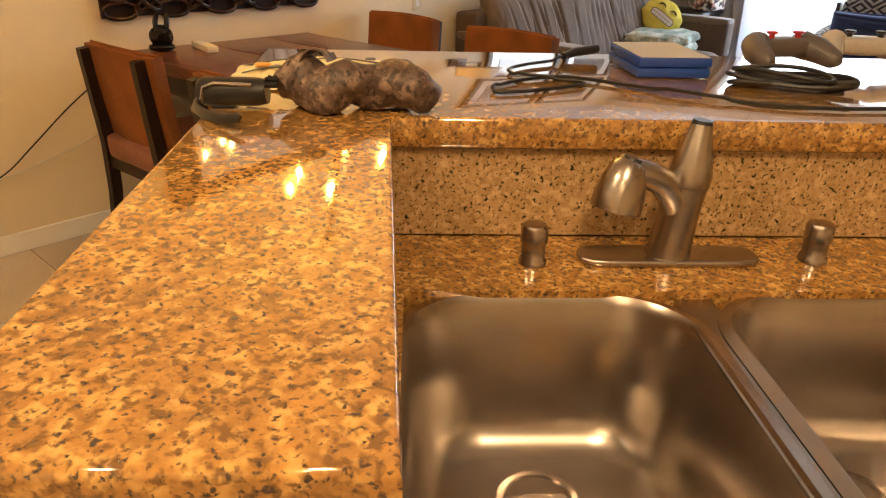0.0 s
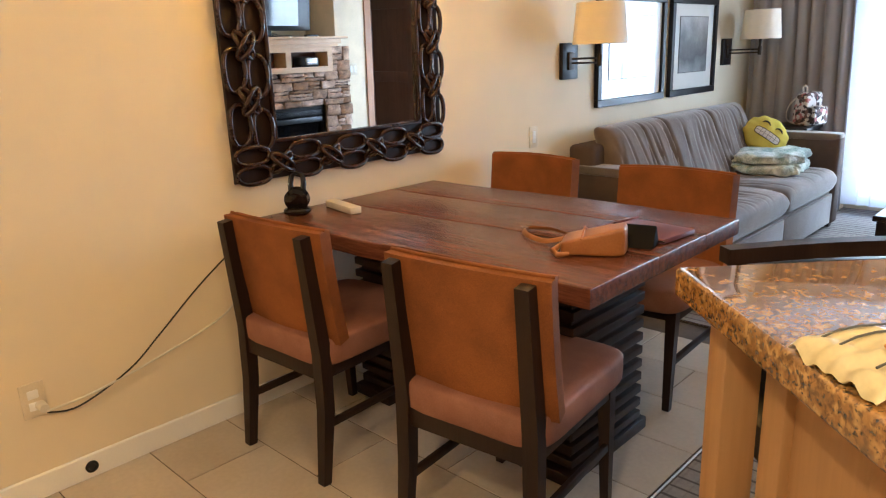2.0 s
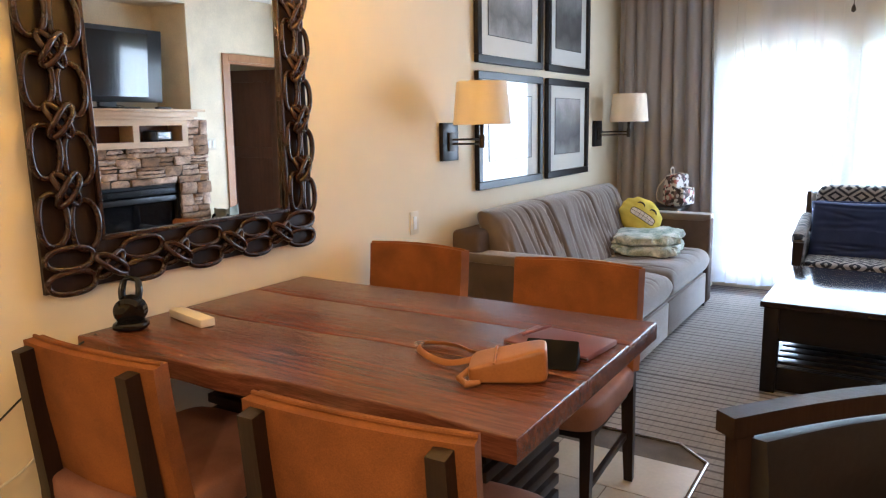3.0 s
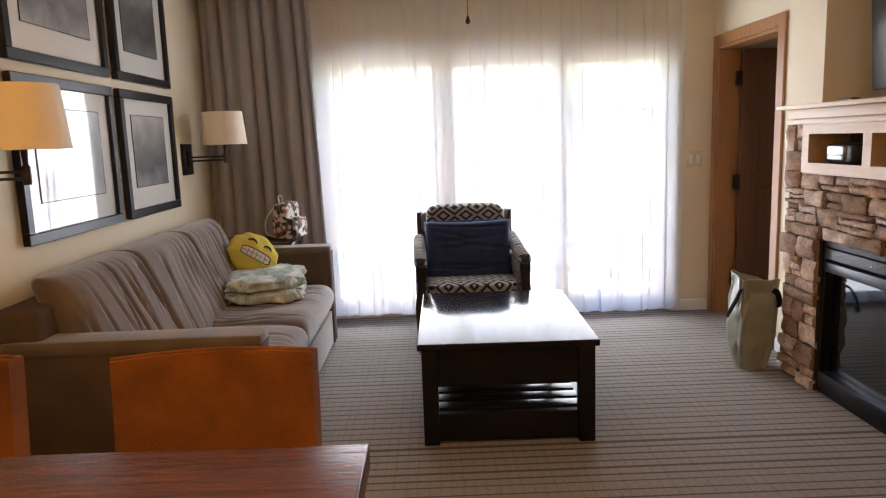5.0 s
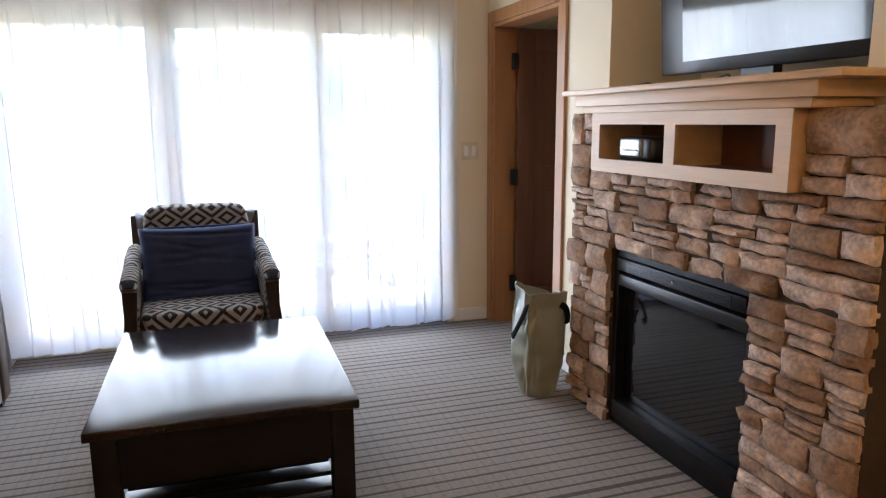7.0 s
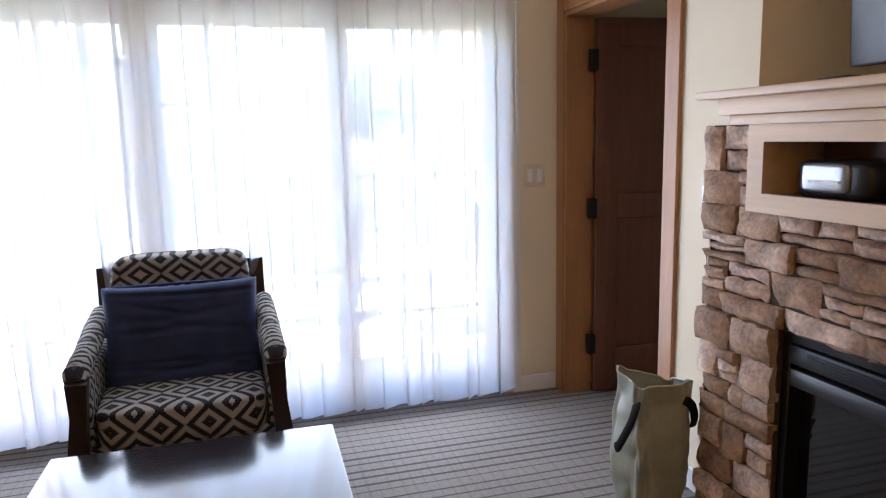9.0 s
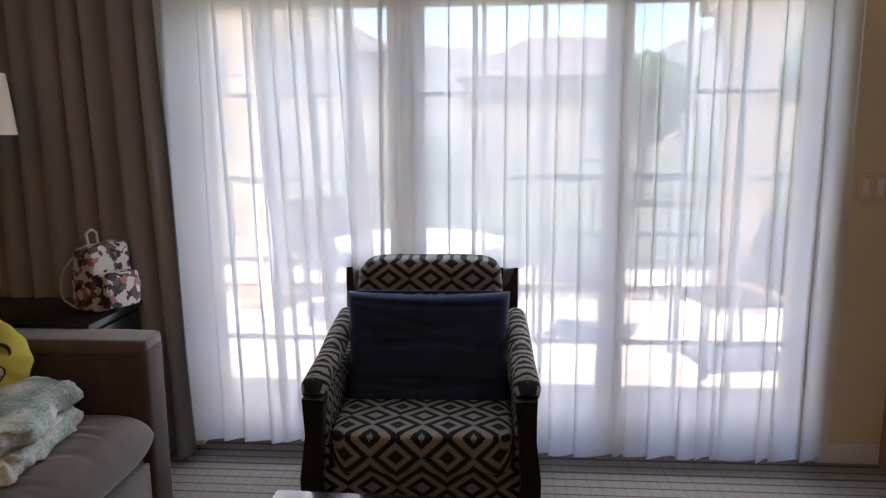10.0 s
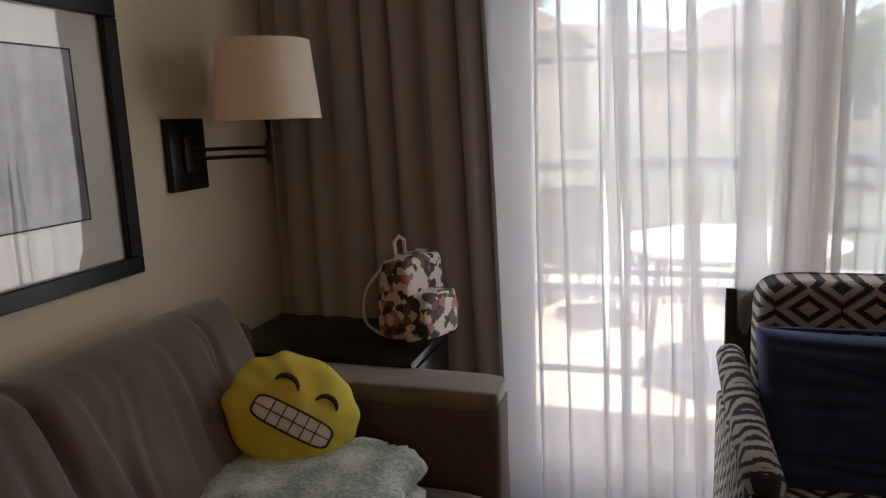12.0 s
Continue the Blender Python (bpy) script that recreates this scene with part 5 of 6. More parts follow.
PHOTO_SHADES = ((0.55, 0.34, 0.46, 0.66), (0.30, 0.07, 0.16, 0.48), (0.42, 0.16, 0.30, 0.55), (0.20, 0.05, 0.10, 0.36))
M_MAT = material("mat_board", (0.70, 0.68, 0.63), 0.7, (0.66, 0.64, 0.59), 6, 200, 0.05)
M_MAT.node_tree.nodes["Principled BSDF"].inputs["Coat Weight"].default_value = 1.0
M_MAT.node_tree.nodes["Principled BSDF"].inputs["Coat Roughness"].default_value = 0.02
M_MAT.node_tree.nodes["Principled BSDF"].inputs["Coat IOR"].default_value = 2.3
for k, (ya, yb, za, zb, lab) in enumerate(((4.05, 4.90, 0.985, 1.655, "black framed grey photograph with wide white mat, low beside the lamp"), (4.985, 5.72, 0.985, 1.655, "black framed grey landscape photograph, lower row"), (4.05, 4.90, 1.70, 2.38, "black framed grey photograph of falling water, upper row"), (4.985, 5.72, 1.70, 2.38, "black framed dark grey photograph, upper row"))):
    p = thing("framed_picture", pose(WX, (ya + yb) / 2, za), lab, "picture", "pictures over the sofa")
    hw, h, fw = (yb - ya) / 2, zb - za, 0.045
    bm = bmesh.new()
    for a, b, c, d in ((-hw, hw, 0, fw), (-hw, hw, h - fw, h), (-hw, -hw + fw, fw, h - fw), (hw - fw, hw, fw, h - fw)):
        box(bm, 0.003, 0.034, a, b, c, d, 0.003, 1)
    part("frame", bm, M_ESPRESSO, p, "black wood frame")
    part("mat", boxed(0.004, 0.016, -hw + fw, hw - fw, fw, h - fw), M_MAT, p, "white mat")
    iw, ih = hw - fw - 0.10, 0.115
    part("photo", boxed(0.0165, 0.019, -iw, iw, fw + ih, h - fw - ih + 0.03), photo_material(1.0 + 2.3 * k, PHOTO_SHADES[k]), p, "grey photograph")
    for za_, zb_, ya_, yb_ in ((fw + ih - 0.004, fw + ih, -iw - 0.004, iw + 0.004), (h - fw - ih + 0.03, h - fw - ih + 0.034, -iw - 0.004, iw + 0.004), (fw + ih, h - fw - ih + 0.03, -iw - 0.004, -iw), (fw + ih, h - fw - ih + 0.03, iw, iw + 0.004)):
        part("fillet", boxed(0.0165, 0.0195, ya_, yb_, za_, zb_), M_ESPRESSO, p, "thin dark line round the print")

for y, lab in ((3.765, "swing-arm wall lamp with cream drum shade near the table"), (5.955, "swing-arm wall lamp with cream drum shade near the drapes")):
    s = thing("wall_lamp", pose(WX, y, 1.27), lab, "wall lamp", "lamps by the sofa")
    part("wall_plate", boxed(0.0, 0.024, -0.078, 0.078, -0.10, 0.10, bevel=0.004), M_ESPRESSO, s, "square dark wood plate")
    part("bracket", boxed(0.024, 0.035, -0.03, 0.03, -0.05, 0.05, bevel=0.004), M_BRONZE, s)
    sy = (-0.045 if y < 5 else 0.075)
    for dz in (-0.012, 0.012):
        part("arm", tube([(0.035, 0, dz), (0.13, sy * 0.2 + 0.06, dz), (0.24, sy, dz)], 0.0055, 8), M_BRONZE, s, "bronze swing arm")
    part("joint", lathe([(0.012, -0.03), (0.014, -0.02), (0.014, 0.03), (0.008, 0.04)], 14, at=(0.24, sy, 0)), M_BRONZE, s)
    part("socket", tube([(0.24, sy, 0.03), (0.24, sy, 0.12)], [0.008, 0.014], 12), M_BRONZE, s)
    part("shade", lathe([(0.147, 0.088), (0.127, 0.30), (0.1255, 0.30), (0.1455, 0.088)], 40, at=(0.24, sy, 0)), M_SHADE, s, "cream linen drum shade")

# ---- curtains ----
def curtain(name, x0, x1, yc, amp, waves, z0, z1, mat, label, flare=None, seed=0):
    def f(a, b):
        x = x0 + (x1 - x0) * a
        z = z0 + (z1 - z0) * b
        ph = 2 * math.pi * waves * a + 5.0 * noise.noise(Vector((a * waves * 0.42, 0, seed)))
        k = 0.7 + 0.55 * noise.noise(Vector((a * waves * 0.5, b * 0.8, seed + 4)))
        y = yc + amp * k * math.sin(ph + 0.5 * (1 - b)) + 0.012 * noise.noise(Vector((a * 30, b * 3, seed)))
        x += amp * 0.4 * math.cos(ph) * k + (flare(a, b) if flare else 0)
        return Vector((x, y, z + (1 - b) * (0.004 * math.sin(ph) + 0.02 * noise.noise(Vector((a * 9, 0, seed))))))
    c = thing(name, pose(0, 0, 0), label, "curtain")
    part("fabric", sheet(f, int(waves * 16), 18), mat, c, "", 180)
    part("heading", sheet(lambda a, b: f(a, 1.0) + Vector((0, 0, -0.0 + 0.03 * b)), int(waves * 16), 1), mat, c, "", 180)
    return c


def sheer(x0, x1, yc, z0, z1, label, flare, seed):
    """A thin curtain: flat stretches between narrow pleats in which the fabric lies three deep."""
    rnd = random.Random(seed)
    pleats, x = [], x0 + 0.05
    while x < x1 - 0.05:
        pleats.append((x, rnd.choice((0.008, 0.014, 0.018, 0.03, 0.045)), rnd.uniform(-0.018, 0.018), rnd.uniform(0, 6)))
        x += rnd.uniform(0.05, 0.15)
    steps = 14

    def f(a, b):
        s = a * len(pleats)
        k = min(int(s), len(pleats) - 1)
        q = s - k
        px, lap, slant, ph = pleats[k]
        nx = pleats[k + 1][0] if k + 1 < len(pleats) else x1
        nsl = pleats[k + 1][2] if k + 1 < len(pleats) else 0.0
        nlap = pleats[k + 1][1] if k + 1 < len(pleats) else 0.0
        grow = 0.75 + 0.35 * math.sin(ph + 2.2 * b)
        move = lambda c, sl, h: c + sl * (1 - b) + 0.004 * math.sin(h + 5 * b)  # noqa: E731
        c0 = move(px, slant, ph)
        c1 = move(nx, nsl, pleats[k + 1][3] if k + 1 < len(pleats) else 0.0)
        lap *= grow
        if q < 0.5:
            w = q / 0.5
            xx, yy = c0 + lap / 2 * math.cos(math.pi * min(1.0, w * 1.1)), -0.030 * math.sin(math.pi * w / 2) ** 2 - 0.008 * math.sin(math.pi * w)
        else:
            w = (q - 0.5) / 0.5
            e = w * w * (3 - 2 * w)
            g2 = 0.75 + 0.35 * math.sin((pleats[k + 1][3] if k + 1 < len(pleats) else 0.0) + 2.2 * b)
            xx, yy = (c0 - lap / 2) * (1 - w) + (c1 + nlap * g2 / 2) * w, -0.030 * (1 - e) + 0.010 * math.sin(math.pi * w) * math.sin(ph * 3)
        xx += flare(a, b) if flare else 0.0
        yy += 0.02 * noise.noise(Vector((xx * 3, b * 1.2, seed)))
        return Vector((xx, yc + yy, z0 + (z1 - z0) * b + (1 - b) ** 2 * 0.026 * noise.noise(Vector((xx * 6, 0, seed)))))
    c = thing("sheer_curtain", pose(0, 0, 0), label, "curtain")
    part("fabric", sheet(f, len(pleats) * steps, 20), M_SHEER, c, "", 180)
    part("hem", sheet(lambda a, b: f(a, 0.018 * b) + Vector((0, -0.0025, 0)), len(pleats) * steps, 1), M_SHEER, c, "doubled hem", 180)


curtain("drape", -2.97, -2.20, 6.36, 0.04, 7.5, 0.02, 2.46, M_DRAPE, "heavy taupe drape gathered beside the window", lambda a, b: a * (0.05 * (1 - b) ** 0.7 - 0.035 * b), 1)
sheer(-2.32, -1.50, 6.43, 0.07, 2.46, "white sheer curtain drawn across the window", lambda a, b: 0.13 * a * (1 - b), 7)
sheer(-1.55, 0.44, 6.455, 0.03, 2.46, "white sheer curtain reaching the wall switch", None, 11)
structure("trim_valance", boxed(WX, EX, 6.17, 6.20, 2.37, CEIL), M_WHITE, "white painted curtain valance", "valance")
pull = thing("fan_pull", pose(-1.21, 4.65, 1.86), "thin ceiling fan pull chain with dark drop", "pull chain")
part("chain", tube([(0, 0, 0.03), (0, 0, CEIL - 1.86)], 0.0016, 6), M_BRONZE, pull)
part("drop", lathe([(0.002, 0.0), (0.011, 0.008), (0.010, 0.02), (0.003, 0.04)], 14), M_BRONZE, pull)
wand = thing("curtain_wand", pose(0.40, 6.40, 1.30), "thin white curtain wand", "curtain wand")
part("rod", tube([(0, 0, 0), (0, 0, 1.25)], 0.004, 8), M_WHITE, wand)

# ---- patio window ----
win = thing("window_1", pose(0, NY + 0.16, 0), "wide cream framed patio window with divided panes", "window")
tagged(win, kind="structure")
M_FRAME = plain("cream_frame", (0.70, 0.62, 0.47), 0.5)
bm = bmesh.new()
box(bm, WIN_L, WIN_L + 0.03, -0.05, 0.05, 0, WIN_T)
box(bm, WIN_R - 0.03, WIN_R, -0.05, 0.05, 0, WIN_T)
box(bm, WIN_L + 0.03, WIN_R - 0.03, -0.05, 0.05, WIN_T - 0.06, WIN_T)
box(bm, WIN_L + 0.03, WIN_R - 0.03, -0.05, 0.05, 0, 0.05)
part("window_frame", bm, M_FRAME, win)
cols = [WIN_L + 0.03, -1.335, -1.255, -0.44, -0.405, WIN_R - 0.03]
for k, (a, b) in enumerate(((cols[0], cols[1]), (cols[2], cols[3]), (cols[4], cols[5]))):
    part("sash", boxed(a, a + 0.035, -0.03, 0.03, 0.05, WIN_T - 0.06), M_FRAME, win)
    box_ = bmesh.new()
    box(box_, b - 0.035, b, -0.03, 0.03, 0.05, WIN_T - 0.06)
    box(box_, a + 0.035, b - 0.035, -0.03, 0.03, 0.05, 0.10)
    box(box_, a + 0.035, b - 0.035, -0.03, 0.03, WIN_T - 0.10, WIN_T - 0.06)
    part("sash_rail", box_, M_FRAME, win)
    pane = part("pane", boxed(a + 0.035, b - 0.035, -0.003, 0.003, 0.10, WIN_T - 0.10), M_GLASS, win, "clear glass", 0)
    pane.visible_shadow = False
    n = 3
    for i in range(1, n):
        x = a + 0.035 + (b - a - 0.07) * i / n
        part("muntin", boxed(x - 0.009, x + 0.009, -0.012, 0.012, 0.10, WIN_T - 0.10), M_FRAME, win)
    for i in range(1, 5):
        z = 0.10 + (WIN_T - 0.20) * i / 5
        part("muntin", boxed(a + 0.035, b - 0.035, -0.011, 0.011, z - 0.009, z + 0.009), M_FRAME, win)
for a, b in ((cols[1], cols[2]), (cols[3], cols[4])):
    part("mullion", boxed(a, b, -0.05, 0.05, 0.05, WIN_T - 0.06), M_FRAME, win, "wide cream post")

# ---- doorway ----
def side_door():
    bm = bmesh.new()
    box(bm, EX - 0.018, EX, DOOR_N, DOOR_N + 0.075, 0, DOOR_T + 0.075, 0.003, 1)
    box(bm, EX - 0.018, EX, DOOR_S - 0.075, DOOR_S, 0, DOOR_T + 0.075, 0.003, 1)
    box(bm, EX - 0.018, EX, DOOR_S, DOOR_N, DOOR_T, DOOR_T + 0.075, 0.003, 1)
    structure("trim_door", bm, M_OAKTRIM, "oak door casing", "casing")
    bm = bmesh.new()
    box(bm, EX - 0.01, EX + 0.14, DOOR_N - 0.022, DOOR_N - 0.001, 0, DOOR_T - 0.002)
    box(bm, EX - 0.01, EX + 0.14, DOOR_S + 0.001, DOOR_S + 0.022, 0, DOOR_T - 0.002)
    box(bm, EX - 0.01, EX + 0.14, DOOR_S + 0.022, DOOR_N - 0.022, DOOR_T - 0.022, DOOR_T - 0.002)
    structure("trim_jamb", bm, M_OAKTRIM, "oak door jamb", "jamb")
    d = thing("door_1", pose(EX + 0.135, DOOR_N - 0.03, 0, 0, 0, -4), "dark brown panelled wooden door standing wide open", "door")
    tagged(d, kind="structure")
    W, T = 0.80, 0.036
    for a, b, c, e in ((0.004, 0.12, 0.012, DOOR_T - 0.03), (W - 0.12, W, 0.012, DOOR_T - 0.03), (0.12, W - 0.12, 0.012, 0.24), (0.12, W - 0.12, DOOR_T - 0.16, DOOR_T - 0.03), (0.12, W - 0.12, 0.92, 1.04)):
        part("stile", boxed(a, b, -T, 0, c, e, bevel=0.003), M_DOOR, d)
    for c, e in ((0.24, 0.92), (1.04, DOOR_T - 0.16)):
        part("panel", boxed(0.12, W - 0.12, -T + 0.012, -0.012, c, e), M_DOOR, d)
    k = part("knob", lathe([(0.026, 0), (0.024, 0.008), (0.01, 0.012), (0.011, 0.035), (0.027, 0.048), (0.024, 0.066), (0.008, 0.072)], 20, at=(0, 0, 0)), M_BRONZE, d, "dark bronze knob")
    k.matrix_local = pose(W - 0.06, -T, 0.96, 90, 0, 0)
    for z in (0.266, 0.972, 1.70):
        part("hinge", boxed(-0.034, 0.006, -T - 0.006, -T + 0.03, z - 0.05, z + 0.05, bevel=0.002), M_BLACK, d, "black hinge")


side_door()

# ---- fireplace ----
FN, FS, FX, FTOP = 5.10, 3.50, 0.53, 1.36
HN, HS, HT = 4.765, 3.94, 0.785
fire = thing("fireplace", pose(0, 0, 0), "stacked ledge stone fireplace with black gas firebox and pale mantel", "fireplace")
core = part("stone_face", boxed(FX, EX - 0.002, HS, HN, HT, 1.118), M_MORTAR, fire, "brown stacked stone facing")
for y0, y1, z1 in ((HN, 4.83, 1.118), (4.83, FN - 0.02, FTOP), (FS, 3.757, FTOP), (3.757, HS, 1.118)):
    part("mortar_bed", boxed(FX, EX - 0.002, y0, y1, 0, z1), M_MORTAR, fire)
fb = part("firebox", boxed(FX + 0.10, FX + 0.115, HS, HN, 0.0, HT), plain("firebox_back", (0.01, 0.01, 0.01), 0.9), fire, "black gas firebox")
fx = FX + 0.015
for a, b, c, d in ((HS, HS + 0.03, 0, HT), (HN - 0.03, HN, 0, HT), (HS + 0.03, HN - 0.03, HT - 0.03, HT), (HS + 0.03, HN - 0.03, 0, 0.03)):
    part("surround", boxed(fx, fx + 0.09, a, b, c, d, bevel=0.003, seg=1), M_BLACK, fb)
part("hood", boxed(fx - 0.008, fx + 0.06, HS + 0.031, HN - 0.031, HT - 0.088, HT - 0.034, bevel=0.004), M_BLACK, fb)
for k in range(5):
    part("louver", boxed(fx - 0.011, fx + 0.0, HS + 0.10, HN - 0.10, HT - 0.08 + 0.008 * k, HT - 0.076 + 0.008 * k), M_BLACKPLASTIC, fb)
part("top_bar", boxed(fx + 0.0, fx + 0.05, HS + 0.031, HN - 0.031, HT - 0.155, HT - 0.105, bevel=0.004), plain("grey_bar", (0.07, 0.07, 0.075), 0.35, 0.7), fb)
part("lower_bar", boxed(fx - 0.012, fx + 0.06, HS + 0.031, HN - 0.031, 0.032, 0.115, bevel=0.006), M_BLACK, fb)
M_FGLASS = plain("dark_glass", (0.008, 0.008, 0.009), 0.06, 0, 0, 0.35)
M_FGLASS.node_tree.nodes["Principled BSDF"].inputs["Coat Weight"].default_value = 1.0
M_FGLASS.node_tree.nodes["Principled BSDF"].inputs["Coat IOR"].default_value = 1.35
part("glass", boxed(fx + 0.045, fx + 0.05, HS + 0.031, HN - 0.031, 0.116, HT - 0.156), M_FGLASS, fb, "dark reflective glass", 0)
badge = part("badge", lathe([(0.006, 0), (0.005, 0.002)], 12), M_STEEL, fb)
badge.matrix_local = pose(fx - 0.0115, (HN + HS) / 2, HT - 0.06, 0, -90, 0)


def mantel():
    m = thing("mantel", pose(0, 0, 0), "pale maple mantel shelf with two open cubbies", "mantel")
    yn, ys, x0 = 4.832, 3.755, 0.452
    o1, o2, z0, z1 = (4.772, 4.335), (4.275, 3.815), 1.12, 1.358
    xb = EX - 0.003
    bm = bmesh.new()
    for a, b in ((o1[0], yn), (o2[0], o1[1]), (ys, o2[1])):
        box(bm, x0, x0 + 0.02, a, b, 1.172, 1.312)
    box(bm, x0, x0 + 0.02, ys, yn, 1.312, z1)
    box(bm, x0, x0 + 0.02, ys, yn, z0, 1.172)
    part("face_frame", bm, M_MANTEL, m)
    bm = bmesh.new()
    box(bm, x0 + 0.02, xb, o1[0] + 0.012, yn, z0, z1)
    box(bm, x0 + 0.02, xb, ys, o2[1] - 0.012, z0, z1)
    box(bm, x0 + 0.02, xb, o2[0] + 0.012, o1[1] - 0.012, 1.152, z1)
    box(bm, x0 + 0.02, xb, o2[1] - 0.012, o1[0] + 0.012, z0, 1.15)
    part("box_sides", bm, M_MANTEL, m)
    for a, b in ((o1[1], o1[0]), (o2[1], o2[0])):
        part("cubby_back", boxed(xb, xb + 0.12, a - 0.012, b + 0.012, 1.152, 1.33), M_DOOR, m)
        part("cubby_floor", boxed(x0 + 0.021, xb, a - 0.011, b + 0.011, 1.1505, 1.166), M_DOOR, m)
    for k, (g, za, zb) in enumerate(((0.010, 1.3585, 1.386), (0.026, 1.3865, 1.4325))):
        part("crown", boxed(x0 - g, xb, ys - 0.05 - 2 * g, yn + 0.05 + 2 * g, za, zb, bevel=0.003), M_MANTEL, m)
    part("shelf", boxed(x0 - 0.055, xb + 0.12, ys - 0.20, yn + 0.17, 1.433, 1.455, bevel=0.005), M_MANTEL, m, "thick pale mantel shelf")
    return m


mantel()
player = thing("disc_player", pose(0.56, 4.59, 1.167), "small rounded dark disc player with silver front", "media player")
part("body", cushion(0.13, 0.24, 0.10, 0.35, 36, 14, at=(0, 0, 0.05)), M_BLACKPLASTIC, player, "", 60)
part("front", cushion(0.05, 0.15, 0.075, 0.3, 28, 10, at=(-0.052, 0.01, 0.054)), plain("silver_plastic", (0.42, 0.43, 0.45), 0.25, 0.6), player, "silver front panel", 60)
part("slot", boxed(-0.081, -0.076, -0.045, 0.05, 0.042, 0.048), M_WHITE, player)
wall_plate(pose(EX - 0.004, 3.93, 1.24, 0, 0, 180), "outlet", "ivory outlet inside the mantel cubby")
gad = thing("charger_block", pose(0.60, 3.87, 1.167), "small black charger with a red light cap", "charger")
part("block", boxed(-0.025, 0.025, -0.03, 0.03, 0, 0.055, bevel=0.006), M_BLACKPLASTIC, gad)
part("cap", boxed(-0.032, -0.024, -0.03, -0.008, 0.005, 0.03, bevel=0.002), plain("pink_plastic", (0.6, 0.05, 0.1), 0.4), gad)

# ---- television in the niche ----
M_SCREEN = plain("screen_glass", (0.01, 0.01, 0.012), 0.10, 0, 0, 0.9)
M_SCREEN.node_tree.nodes["Principled BSDF"].inputs["Coat Weight"].default_value = 1.0
M_SCREEN.node_tree.nodes["Principled BSDF"].inputs["Coat IOR"].default_value = 1.65
M_SCREEN.node_tree.nodes["Principled BSDF"].inputs["Coat Roughness"].default_value = 0.03
tv = thing("television", pose(0.79, 4.30, 1.456), "flat black television on a stand in the wall niche", "television")
for name, dims, mat, lab in (("cabinet", (0.0, 0.07, -0.56, 0.54, 0.06, 0.70), M_BLACKPLASTIC, "black plastic bezel"), ("screen", (-0.003, 0.0015, -0.50, 0.39, 0.11, 0.66), M_SCREEN, "dark glossy screen")):
    bm = boxed(*dims, bevel=0.008 if name == "cabinet" else 0.0)
    bmesh.ops.rotate(bm, cent=(0.035, 0, 0.07), matrix=Matrix.Rotation(radians(-4.0), 3, "Y"), verts=bm.verts[:])
    part(name, bm, mat, tv, lab, 40 if name == "cabinet" else 0)
part("stand_neck", boxed(0.02, 0.06, -0.08, 0.08, 0.012, 0.07), M_BLACKPLASTIC, tv)
part("stand_foot", boxed(-0.08, 0.13, -0.25, 0.25, 0.0, 0.014, bevel=0.004), M_GLOSS, tv)
rem = thing("remote_control", pose(0.60, 4.70, 1.456, 0, 0, 78), "slim black remote control on the mantel", "remote")
part("shell", boxed(-0.085, 0.085, -0.022, 0.022, 0.0, 0.018, bevel=0.005), M_BLACKPLASTIC, rem)
for k in range(5):
    part("button", boxed(-0.06 + 0.025 * k, -0.048 + 0.025 * k, -0.012, 0.012, 0.0175, 0.02), M_PRINT, rem)
tvc = thing("tv_cable", pose(0.66, 4.30, 1.4555), "short black cable looped on the mantel", "cable")
part("cord", tube(smooth_path([(0.12, -0.1, 0.02), (0.0, -0.06, 0.006), (-0.04, 0.02, 0.005), (0.02, 0.06, 0.02), (0.03, 0.0, 0.03), (0.06, 0.05, 0.006)], 6), 0.004, 6), M_CORD, tvc)

# ---- canvas bag by the hearth ----
M_OLIVE = material("olive_vinyl", (0.35, 0.36, 0.29), 0.32, (0.24, 0.245, 0.19), 6, 120, 0.2)
tote = thing("tote_bag", pose(0.395, 5.185, 0, 0, 0, 4), "olive grey tote bag with black handles on the carpet", "bag")


def tote_skin(a, b):
    """An open bag: a round soft foot, flat sides that widen upwards, and a sagging rim."""
    w = 2 * math.pi * a
    c, q = math.cos(w), math.sin(w)
    grow = 0.72 + 0.28 * math.sin(min(1.0, 2.6 * b) * math.pi / 2)
    e = 0.75 - 0.40 * min(1.0, 2.0 * b)
    rx, ry = 0.110 * grow, 0.098 * grow * (1 - 0.28 * b)
    fold = 0.013 * noise.noise(Vector((c * 2.0, q * 2.0, 4.0 * b))) + 0.016 * abs(noise.noise(Vector((c * 2.6 + 2.5 * b, q * 2.6, 5.0 * b - 1.5 * c)))) - 0.018 * math.exp(-((c - 0.15 - 0.5 * b) / 0.10) ** 2) * b * (q < 0)
    x, y = math.copysign(abs(c) ** e, c), math.copysign(abs(q) ** e, q)
    return Vector((-0.004 + 0.012 * b + (rx + fold) * x, (ry + fold) * y, 0.003 + 0.515 * b - (0.004 + 0.022 * x + 0.02 * math.sin(2 * w)) * b ** 3))


